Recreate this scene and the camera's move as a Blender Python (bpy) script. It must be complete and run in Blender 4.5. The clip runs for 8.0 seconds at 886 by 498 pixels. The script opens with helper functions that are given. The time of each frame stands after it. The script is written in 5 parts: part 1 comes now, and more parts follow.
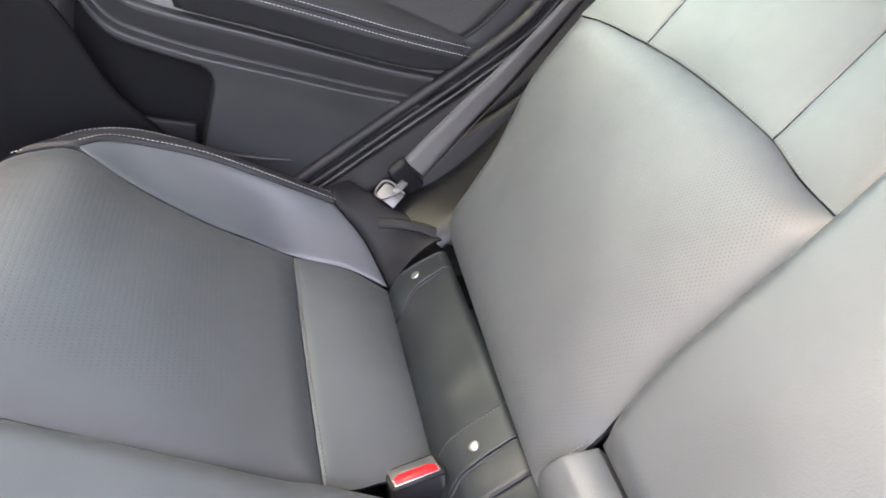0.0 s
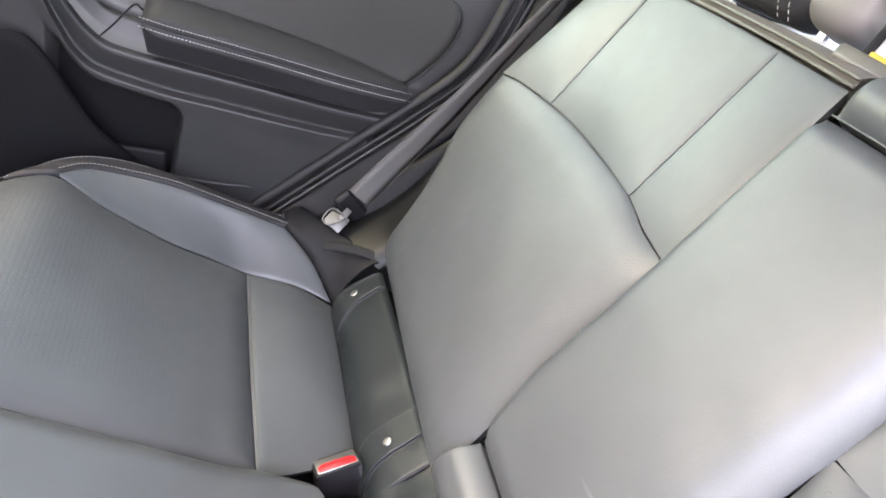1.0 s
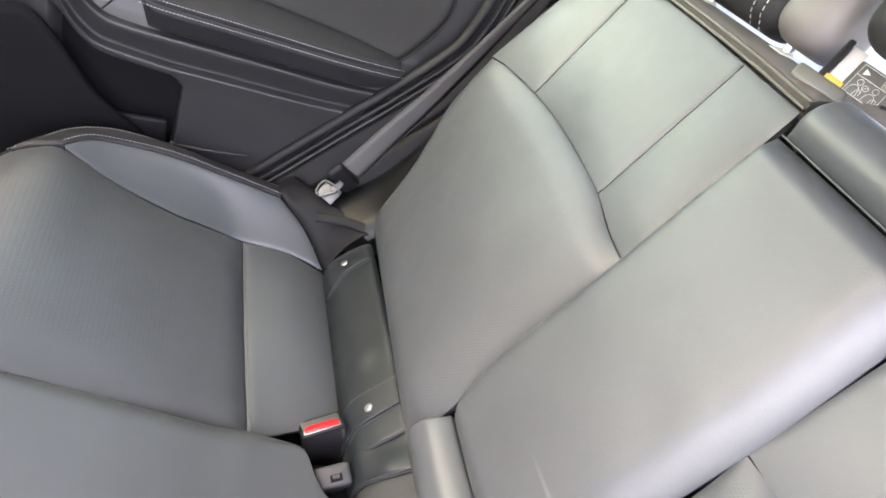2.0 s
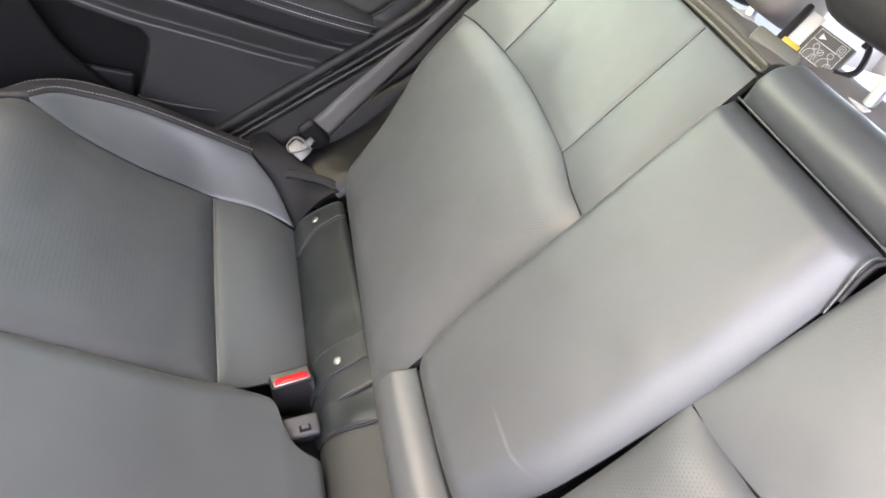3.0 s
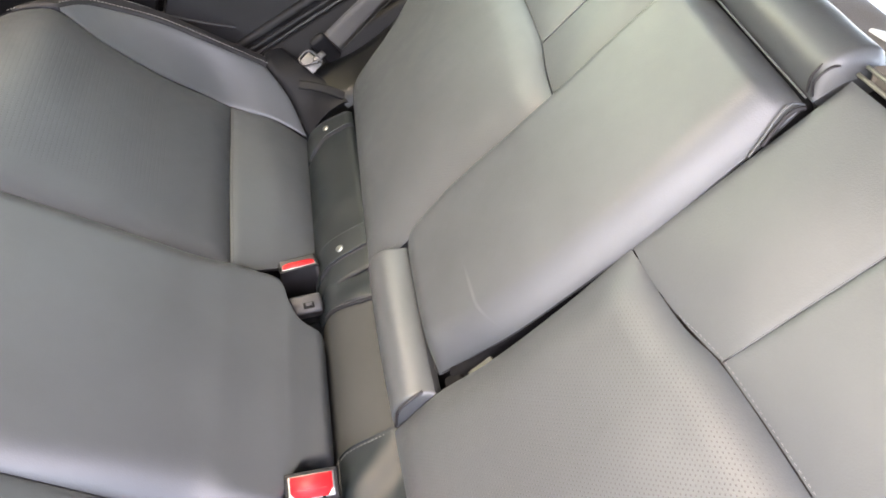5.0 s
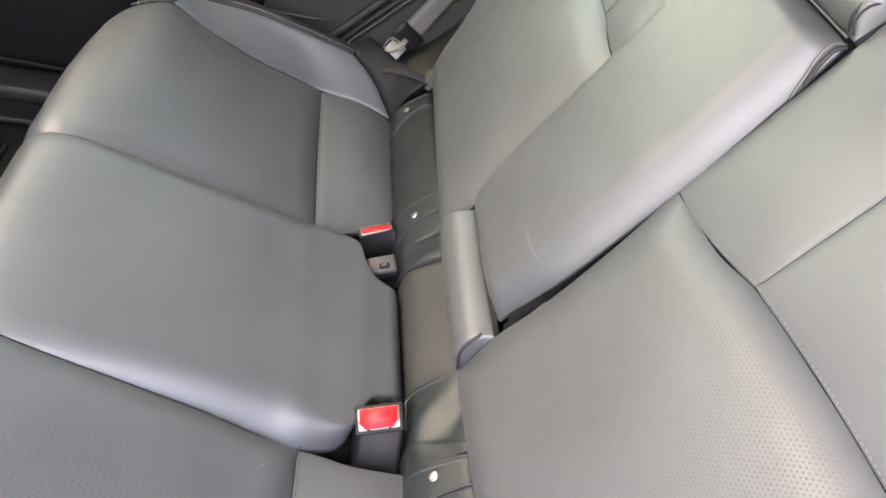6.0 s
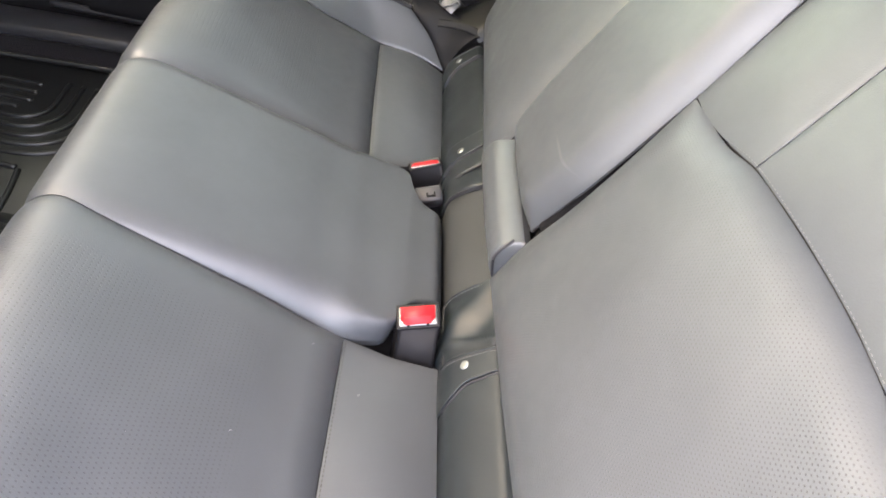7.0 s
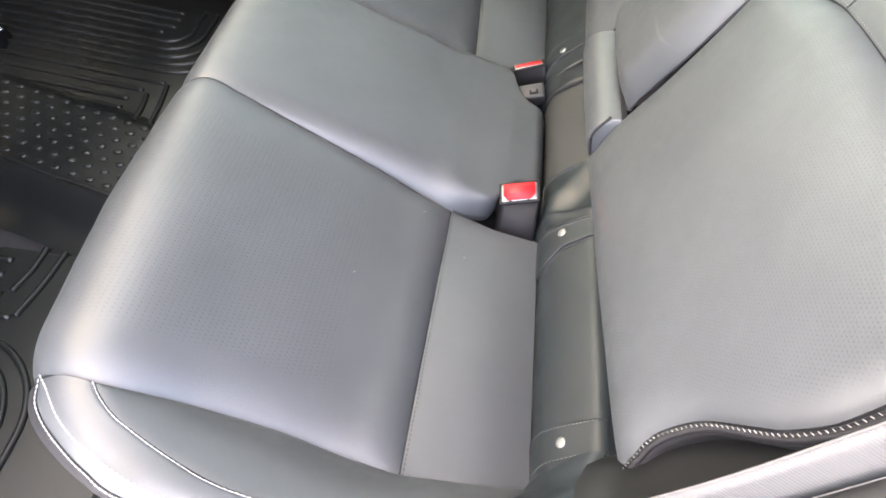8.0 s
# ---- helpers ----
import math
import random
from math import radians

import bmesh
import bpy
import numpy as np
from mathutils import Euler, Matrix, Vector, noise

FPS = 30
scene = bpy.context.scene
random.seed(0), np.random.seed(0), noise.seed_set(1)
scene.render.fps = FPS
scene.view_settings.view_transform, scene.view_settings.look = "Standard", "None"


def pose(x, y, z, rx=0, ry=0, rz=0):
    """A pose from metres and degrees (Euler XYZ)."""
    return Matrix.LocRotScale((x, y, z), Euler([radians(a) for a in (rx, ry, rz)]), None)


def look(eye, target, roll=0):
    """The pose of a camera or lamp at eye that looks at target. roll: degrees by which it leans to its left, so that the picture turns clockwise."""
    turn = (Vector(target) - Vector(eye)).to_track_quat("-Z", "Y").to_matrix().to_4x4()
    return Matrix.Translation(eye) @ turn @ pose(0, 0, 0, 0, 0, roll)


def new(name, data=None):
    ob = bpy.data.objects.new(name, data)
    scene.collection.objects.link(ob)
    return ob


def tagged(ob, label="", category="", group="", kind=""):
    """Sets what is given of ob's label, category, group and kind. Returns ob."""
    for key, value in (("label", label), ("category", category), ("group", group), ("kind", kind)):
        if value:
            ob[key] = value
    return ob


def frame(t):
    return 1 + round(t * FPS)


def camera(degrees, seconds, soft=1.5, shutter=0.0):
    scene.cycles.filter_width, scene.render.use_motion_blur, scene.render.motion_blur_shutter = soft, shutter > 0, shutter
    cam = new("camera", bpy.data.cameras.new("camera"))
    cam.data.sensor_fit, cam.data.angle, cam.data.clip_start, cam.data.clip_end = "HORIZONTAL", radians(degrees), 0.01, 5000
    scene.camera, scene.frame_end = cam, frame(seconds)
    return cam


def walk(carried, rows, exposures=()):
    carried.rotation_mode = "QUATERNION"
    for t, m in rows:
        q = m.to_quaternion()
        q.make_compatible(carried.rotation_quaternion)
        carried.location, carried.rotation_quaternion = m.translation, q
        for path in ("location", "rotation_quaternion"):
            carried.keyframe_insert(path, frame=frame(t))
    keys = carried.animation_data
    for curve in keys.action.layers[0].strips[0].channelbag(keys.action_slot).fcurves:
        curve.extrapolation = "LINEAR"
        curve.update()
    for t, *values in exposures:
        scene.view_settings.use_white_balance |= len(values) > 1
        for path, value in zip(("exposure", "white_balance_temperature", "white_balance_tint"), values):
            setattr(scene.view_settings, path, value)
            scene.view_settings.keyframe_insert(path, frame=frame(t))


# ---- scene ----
cam = camera(65.6, 8.0, 1.7)
PATH = [
    (0, (-0.272, -0.224, 0.856), (0.376, 1.377, -0.154), 15.9),
    (0.5, (-0.261, -0.291, 0.911), (0.433, 1.344, -0.009), 15.5),
    (1, (-0.252, -0.336, 0.957), (0.445, 1.268, -0.013), 18.4),
    (2.5, (-0.25, -0.361, 1.047), (0.473, 1.108, -0.101), 22.3),
    (3, (-0.242, -0.372, 1.044), (0.532, 1.049, -0.131), 23.6),
    (3.5, (-0.235, -0.38, 1.041), (0.57, 0.997, -0.166), 24.5),
    (4, (-0.226, -0.404, 1.035), (0.601, 0.929, -0.206), 25.5),
    (5.5, (-0.178, -0.548, 1.042), (0.35, 0.842, -0.295), 19.3),
    (6, (-0.17, -0.591, 1.037), (0.236, 0.836, -0.304), 16.6),
    (6.5, (-0.166, -0.637, 1.031), (0.168, 0.796, -0.323), 15.8),
    (7, (-0.146, -0.723, 1.017), (0.094, 0.706, -0.361), 14.3),
    (7.5, (-0.127, -0.804, 1.018), (-0.028, 0.598, -0.404), 10.4),
    (8, (-0.129, -0.857, 0.998), (-0.182, 0.466, -0.501), 6.1),
]

walk(cam, [(t, look(eye, target, roll)) for t, eye, target, roll in PATH],
     exposures=[(0.0, 5.47, 7800, 22), (1.0, 5.39, 7900, 22), (3.5, 5.15, 8350, 21), (6.0, 5.12, 8600, 21), (8.0, 5.2, 8400, 18)])

# ---------------------------------------------------------------- light
world = bpy.data.worlds.new("sky")
scene.world = world
world.use_nodes = True
wn = world.node_tree.nodes
sky = wn.new("ShaderNodeTexSky")
sky.sky_type = "NISHITA"
sky.sun_disc = False
sky.sun_elevation = radians(50)
sky.sun_rotation = radians(282)
sky.dust_density = 2.0
wn["Background"].inputs["Strength"].default_value = 0.135
world.node_tree.links.new(sky.outputs["Color"], wn["Background"].inputs["Color"])
sun_data = bpy.data.lights.new("sun", "SUN")
sun_data.energy, sun_data.angle, sun_data.color = 0.5, radians(100), (0.94, 0.97, 1.0)
sun = new("sun", sun_data)
sun.matrix_world = look((-6.3, 1.3, 8.1), (0.0, 0.0, 0.5))

# sky light that falls in through the open near door
door_data = bpy.data.lights.new("open_door_skylight", "AREA")
door_data.shape, door_data.size, door_data.size_y = "RECTANGLE", 1.0, 0.45
door_data.energy, door_data.color = 0.80, (0.91, 0.88, 1.0)
door_light = new("open_door_skylight", door_data)
door_light.matrix_world = look((-0.28, -1.02, 1.26), (-0.34, -0.42, 0.40))


# ---------------------------------------------------------------- materials
def material(name):
    m = bpy.data.materials.new(name)
    m.use_nodes = True
    return m, m.node_tree.nodes, m.node_tree.links, m.node_tree.nodes["Principled BSDF"]


def mix_colour(n, l, fac, a, b):
    mix = n.new("ShaderNodeMix")
    mix.data_type = "RGBA"
    mix.inputs["A"].default_value = (*a, 1)
    mix.inputs["B"].default_value = (*b, 1)
    l.new(fac, mix.inputs["Factor"])
    return mix.outputs["Result"]


def leather(name, colour, rough=0.42, perforated=False, grain=0.12, pitch=0.0048, gloss=0.5, scuffed=None, pits=1.0):
    """Soft leatherette: pebble grain, faint creases and scuffs; with rows of pinholes where perforated."""
    m, n, l, b = material(name)
    tc = n.new("ShaderNodeTexCoord")
    pebble = n.new("ShaderNodeTexVoronoi")
    pebble.inputs["Scale"].default_value = 620
    l.new(tc.outputs["Object"], pebble.inputs["Vector"])
    broad = n.new("ShaderNodeTexNoise")
    broad.inputs["Scale"].default_value = 9
    broad.inputs["Detail"].default_value = 5
    l.new(tc.outputs["Object"], broad.inputs["Vector"])
    scuff = n.new("ShaderNodeTexNoise")
    scuff.inputs["Scale"].default_value = 70
    scuff.inputs["Detail"].default_value = 6
    l.new(tc.outputs["Object"], scuff.inputs["Vector"])
    dark = tuple(c * 0.82 for c in colour)
    light = tuple(c * 1.2 for c in colour)
    base = mix_colour(n, l, broad.outputs["Fac"], dark, light)
    rr = n.new("ShaderNodeMapRange")
    rr.inputs["To Min"].default_value = rough - 0.07
    rr.inputs["To Max"].default_value = rough + 0.09
    l.new(scuff.outputs["Fac"], rr.inputs["Value"])
    l.new(rr.outputs["Result"], b.inputs["Roughness"])
    bump = n.new("ShaderNodeBump")
    bump.inputs["Strength"].default_value = grain
    bump.inputs["Distance"].default_value = 0.0006
    l.new(pebble.outputs["Distance"], bump.inputs["Height"])
    wave = n.new("ShaderNodeBump")
    wave.inputs["Strength"].default_value = 0.10
    wave.inputs["Distance"].default_value = 0.004
    l.new(broad.outputs["Fac"], wave.inputs["Height"])
    l.new(wave.outputs["Normal"], bump.inputs["Normal"])
    last = bump
    if perforated:
        uv = n.new("ShaderNodeSeparateXYZ")
        l.new(tc.outputs["UV"], uv.inputs["Vector"])

        def op(kind, a, c):
            k = n.new("ShaderNodeMath")
            k.operation = kind
            for slot, v in zip(k.inputs, (a, c)):
                if isinstance(v, (int, float)):
                    slot.default_value = v
                else:
                    l.new(v, slot)
            return k.outputs[0]
        gx = op("MULTIPLY", uv.outputs["X"], 1 / pitch)
        gy = op("MULTIPLY", uv.outputs["Y"], 1 / (0.72 * pitch))
        row = op("MODULO", op("FLOOR", gy, 0), 2)
        gx = op("ADD", gx, op("MULTIPLY", row, 0.5))
        dx = op("SUBTRACT", op("FRACT", gx, 0), 0.5)
        dy = op("SUBTRACT", op("FRACT", gy, 0), 0.5)
        r2 = op("ADD", op("MULTIPLY", dx, dx), op("MULTIPLY", dy, dy))
        hole = n.new("ShaderNodeMapRange")
        hole.inputs["From Min"].default_value = 0.02
        hole.inputs["From Max"].default_value = 0.05
        hole.inputs["To Min"].default_value = 1
        hole.inputs["To Max"].default_value = 0
        l.new(r2, hole.inputs["Value"])
        where = n.new("ShaderNodeAttribute")
        where.attribute_name = "field"
        punched = op("MULTIPLY", hole.outputs["Result"], where.outputs["Fac"])
        pin = n.new("ShaderNodeMix")
        pin.data_type = "RGBA"
        l.new(op("MULTIPLY", punched, 0.45 * pits), pin.inputs["Factor"])
        l.new(base, pin.inputs["A"])
        pin.inputs["B"].default_value = (0.006, 0.006, 0.0065, 1)
        base = pin.outputs["Result"]
        pit = n.new("ShaderNodeBump")
        pit.inputs["Strength"].default_value = 0.28 * pits
        pit.inputs["Distance"].default_value = 0.0008
        pit.invert = True
        l.new(punched, pit.inputs["Height"])
        l.new(bump.outputs["Normal"], pit.inputs["Normal"])
        last = pit
    if scuffed:
        # a rubbed pale streak: an ellipse across the car and up the face, broken up by the fine noise
        (cy, cv), (wy, wv) = scuffed
        spot = n.new("ShaderNodeMapping")
        spot.vector_type = "TEXTURE"
        spot.inputs["Location"].default_value = (0.061 + 0.438 * cv, cy, 0.443 + 0.899 * cv)
        spot.inputs["Scale"].default_value = (0.2, wy, wv)
        l.new(tc.outputs["Object"], spot.inputs["Vector"])
        away = n.new("ShaderNodeVectorMath")
        away.operation = "LENGTH"
        l.new(spot.outputs["Vector"], away.inputs[0])
        streak = n.new("ShaderNodeMapRange")
        streak.inputs["From Min"].default_value = 0.2
        streak.inputs["From Max"].default_value = 1.0
        streak.inputs["To Min"].default_value = 0.2
        streak.inputs["To Max"].default_value = 0.0
        l.new(away.outputs["Value"], streak.inputs["Value"])
        worn = n.new("ShaderNodeMath")
        worn.operation = "MULTIPLY"
        l.new(streak.outputs["Result"], worn.inputs[0])
        l.new(scuff.outputs["Fac"], worn.inputs[1])
        rub = n.new("ShaderNodeMix")
        rub.data_type = "RGBA"
        l.new(worn.outputs[0], rub.inputs["Factor"])
        l.new(base, rub.inputs["A"])
        rub.inputs["B"].default_value = (0.32, 0.32, 0.31, 1)
        base = rub.outputs["Result"]
    l.new(base, b.inputs["Base Color"])
    l.new(last.outputs["Normal"], b.inputs["Normal"])
    b.inputs["Specular IOR Level"].default_value = gloss
    return m


def plain(name, colour, rough=0.5, metal=0.0, scale=300, bump=0.1, vary=0.2, depth=0.0005, gloss=0.5):
    """Moulded plastic, metal or cloth with a grain of the given scale and some wear."""
    m, n, l, b = material(name)
    tc = n.new("ShaderNodeTexCoord")
    fine = n.new("ShaderNodeTexNoise")
    fine.inputs["Scale"].default_value = scale
    fine.inputs["Detail"].default_value = 4
    l.new(tc.outputs["Object"], fine.inputs["Vector"])
    broad = n.new("ShaderNodeTexNoise")
    broad.inputs["Scale"].default_value = 14
    broad.inputs["Detail"].default_value = 5
    l.new(tc.outputs["Object"], broad.inputs["Vector"])
    col = mix_colour(n, l, broad.outputs["Fac"], tuple(c * (1 - vary) for c in colour), tuple(min(1, c * (1 + vary)) for c in colour))
    l.new(col, b.inputs["Base Color"])
    rr = n.new("ShaderNodeMapRange")
    rr.inputs["To Min"].default_value = max(0.03, rough - 0.08)
    rr.inputs["To Max"].default_value = min(1, rough + 0.08)
    l.new(broad.outputs["Fac"], rr.inputs["Value"])
    l.new(rr.outputs["Result"], b.inputs["Roughness"])
    b.inputs["Metallic"].default_value = metal
    b.inputs["Specular IOR Level"].default_value = gloss
    bm_ = n.new("ShaderNodeBump")
    bm_.inputs["Strength"].default_value = bump
    bm_.inputs["Distance"].default_value = depth
    l.new(fine.outputs["Fac"], bm_.inputs["Height"])
    l.new(bm_.outputs["Normal"], b.inputs["Normal"])
    return m


def webbing(name, colour):
    """Woven belt: fine ribs along the length."""
    m, n, l, b = material(name)
    tc = n.new("ShaderNodeTexCoord")
    ribs = n.new("ShaderNodeTexWave")
    ribs.inputs["Scale"].default_value = 13
    ribs.inputs["Distortion"].default_value = 0.4
    l.new(tc.outputs["UV"], ribs.inputs["Vector"])
    col = mix_colour(n, l, ribs.outputs["Fac"], tuple(c * 0.9 for c in colour), tuple(c * 1.07 for c in colour))
    l.new(col, b.inputs["Base Color"])
    b.inputs["Roughness"].default_value = 0.65
    b.inputs["Specular IOR Level"].default_value = 0.15
    bump = n.new("ShaderNodeBump")
    bump.inputs["Strength"].default_value = 0.4
    bump.inputs["Distance"].default_value = 0.0006
    l.new(ribs.outputs["Fac"], bump.inputs["Height"])
    l.new(bump.outputs["Normal"], b.inputs["Normal"])
    return m


HIDE = (0.0340, 0.0378, 0.0418)
M_LEATHER = leather("charcoal_leather", HIDE, 0.45, gloss=0.50)
M_PERF = leather("perforated_leather", HIDE, 0.45, perforated=True, gloss=0.50)
M_PERF_BACK = leather("backrest_perforated_leather", HIDE, 0.45, perforated=True, gloss=0.50, pitch=0.0042, pits=1.5, grain=0.15)
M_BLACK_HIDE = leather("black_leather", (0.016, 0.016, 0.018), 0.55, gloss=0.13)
M_BLACK_PERF = leather("black_perforated_leather", (0.0165, 0.016, 0.0155), 0.5, perforated=True, gloss=0.2, pits=2.0)
M_SCUFFED = leather("scuffed_leather", HIDE, 0.45, gloss=0.50, scuffed=((-0.045, 0.118), (0.046, 0.003)))
# black leather darkened to carry the far corner's shade
M_GUSSET_SHADED = leather("shaded_gusset_leather", (0.0072, 0.0073, 0.0084), 0.55, gloss=0.1)
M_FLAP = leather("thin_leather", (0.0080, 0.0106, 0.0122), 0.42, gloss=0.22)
M_THREAD = plain("white_thread", (0.22, 0.22, 0.215), 0.7, scale=2500, bump=0.4)
M_THREAD_DARK = plain("grey_thread", (0.095, 0.098, 0.098), 0.7, scale=2500, bump=0.4)
M_THREAD_BLACK = plain("black_thread", (0.015, 0.015, 0.015), 0.7, scale=2500, bump=0.4)
M_PLASTIC = plain("black_plastic", (0.0075, 0.0075, 0.0085), 0.55, scale=900, bump=0.2, gloss=0.12)
M_TRIM = plain("door_plastic", (0.0165, 0.0165, 0.0178), 0.40, scale=900, bump=0.25, gloss=0.28)
M_MATTE = plain("matte_black_plastic", (0.0055, 0.0055, 0.006), 0.8, scale=900, bump=0.3, gloss=0.05)
M_RUBBER = plain("rubber", (0.009, 0.009, 0.010), 0.55, scale=500, bump=0.1, gloss=0.2)
M_BOARD = plain("grey_hardboard", (0.0180, 0.0192, 0.0192), 0.6, scale=1200, bump=0.25, gloss=0.2)
M_RED = plain("red_plastic", (0.50, 0.008, 0.012), 0.5, scale=500, bump=0.05, gloss=0.3)
M_CHROME = plain("bright_steel", (0.72, 0.72, 0.74), 0.22, metal=1.0, scale=400, bump=0.05)
M_POST = plain("post_steel", (0.26, 0.28, 0.31), 0.35, metal=1.0, scale=300, bump=0.1)
M_STEEL = plain("dull_steel", (0.10, 0.10, 0.104), 0.5, metal=1.0, scale=300, bump=0.2)
M_SNAP = plain("snap_metal", (0.22, 0.225, 0.22), 0.42, metal=0.9, scale=900, bump=0.1)
M_GREY = plain("grey_plastic", (0.020, 0.020, 0.022), 0.5, scale=700, bump=0.15, gloss=0.3)
M_ARCH = plain("arch_trim", (0.0044, 0.0047, 0.0051), 0.40, scale=800, bump=0.2, gloss=0.19)
M_BELT = webbing("belt_webbing", (0.068, 0.066, 0.065))
M_STRAP = webbing("black_webbing", (0.007, 0.007, 0.0075))
M_MAT = plain("mat_rubber", (0.0060, 0.0064, 0.0064), 0.38, scale=350, bump=0.3, gloss=0.34)
M_CARPET = plain("black_carpet", (0.014, 0.014, 0.015), 0.95, scale=700, bump=0.9, depth=0.003)
M_HEADLINER = plain("grey_headliner", (0.34, 0.34, 0.33), 0.9, scale=600, bump=0.4)
M_CLOTH = plain("seat_back_cloth", (0.060, 0.052, 0.047), 0.9, scale=900, bump=0.6)
M_PALE = plain("pale_trim", (0.30, 0.295, 0.285), 0.6, scale=400, bump=0.2)
M_LIT_HIDE = leather("lit_leather", (0.085, 0.078, 0.080), 0.5, gloss=0.3)
M_YELLOW = plain("yellow_sticker", (0.26, 0.19, 0.03), 0.5)
M_TAG = plain("tag_fabric", (0.075, 0.080, 0.066), 0.8, scale=1500, bump=0.5)
M_LABEL = plain("grey_label", (0.050, 0.050, 0.047), 0.5)
M_BEZEL_AND_SHEEN = plain("grey_bezel_and_sheen", (0.062, 0.062, 0.053), 0.5, scale=800, bump=0.15)
M_PRINT = plain("white_print", (0.34, 0.34, 0.34), 0.6)


def tinted(name, colour, gloss=0.06):
    """Privacy glass: a tinted pane with a clear surface."""
    m, n, l, b = material(name)
    through_pane = n.new("ShaderNodeBsdfTransparent")
    through_pane.inputs["Color"].default_value = (*colour, 1)
    shine = n.new("ShaderNodeBsdfGlossy")
    shine.inputs["Roughness"].default_value = 0.03
    mix = n.new("ShaderNodeMixShader")
    mix.inputs["Fac"].default_value = gloss
    l.new(through_pane.outputs["BSDF"], mix.inputs[1])
    l.new(shine.outputs["BSDF"], mix.inputs[2])
    l.new(mix.outputs["Shader"], n["Material Output"].inputs["Surface"])
    n.remove(b)
    return m


M_PRIVACY = tinted("privacy_glass", (0.62, 0.67, 0.58))
M_ADDED_ROOF = tinted("added_roof_tint", (0.68, 0.70, 0.67))
M_SCREEN = tinted("windscreen_glass", (0.62, 0.64, 0.59))
M_CLEAR = tinted("clear_glass", (0.72, 0.76, 0.67))
M_GROUND = plain("pale_concrete", (0.42, 0.41, 0.39), 0.85, scale=60, bump=0.5)


# ---------------------------------------------------------------- mesh helpers
def mesh_object(name, bm, mat, parent=None, label="", smooth=True):
    me = bpy.data.meshes.new(name)
    bm.normal_update()
    bm.to_mesh(me)
    bm.free()
    if smooth:
        me.polygons.foreach_set("use_smooth", [True] * len(me.polygons))
    me.materials.append(mat)
    ob = new(name, me)
    if parent is not None:
        ob.parent = parent
        if parent.type == "EMPTY":
            ob.matrix_parent_inverse = Matrix.Translation(-parent.location)
    if label:
        ob["label"] = label
    return ob


def part(name, bm, mat, parent, label="", smooth=True):
    return mesh_object(name, bm, mat, parent, label, smooth)


def thing(name, label, category, at=(0, 0, 0), kind="", group=""):
    ob = new(name)
    ob.empty_display_size = 0.05
    ob.location = at
    bpy.context.view_layer.update()
    return tagged(ob, label, category, group, kind)


def spline(points, count):
    """A smooth curve through the points, at even steps of its length."""
    p = np.array(points, float)
    if len(p) == 2:
        return p[0] + np.linspace(0, 1, count)[:, None] * (p[1] - p[0])
    ext = np.vstack([2 * p[0] - p[1], p, 2 * p[-1] - p[-2]])
    fine = []
    for k in range(1, len(ext) - 2):
        a, b, c, d = ext[k - 1:k + 3]
        t = np.linspace(0, 1, 24, endpoint=False)[:, None]
        fine.append(0.5 * (2 * b + (c - a) * t + (2 * a - 5 * b + 4 * c - d) * t ** 2 + (3 * b - a - 3 * c + d) * t ** 3))
    fine = np.vstack(fine + [p[-1:]])
    gone = np.r_[0, np.cumsum(np.linalg.norm(np.diff(fine, axis=0), axis=1))]
    want = np.linspace(0, gone[-1], count)
    return np.stack([np.interp(want, gone, fine[:, k]) for k in range(3)], 1)


def along(curve, s):
    """Points of an evenly stepped curve at the shares s of its length."""
    q = np.linspace(0, 1, len(curve))
    return np.stack([np.interp(s, q, curve[:, k]) for k in range(3)], 1)


def grid_bmesh(P, UV=None, close_u=False):
    """A bmesh from a grid of points P[i, j]."""
    bm = bmesh.new()
    ni, nj = P.shape[:2]
    vs = [[bm.verts.new(P[a, c]) for c in range(nj)] for a in range(ni)]
    layer = bm.loops.layers.uv.new("UVMap") if UV is not None else None
    for a in range(ni if close_u else ni - 1):
        a2 = (a + 1) % ni
        for c in range(nj - 1):
            f = bm.faces.new((vs[a][c], vs[a2][c], vs[a2][c + 1], vs[a][c + 1]))
            if layer:
                for loop, (p, q) in zip(f.loops, ((a, c), (a2, c), (a2, c + 1), (a, c + 1))):
                    loop[layer].uv = UV[p, q]
    return bm


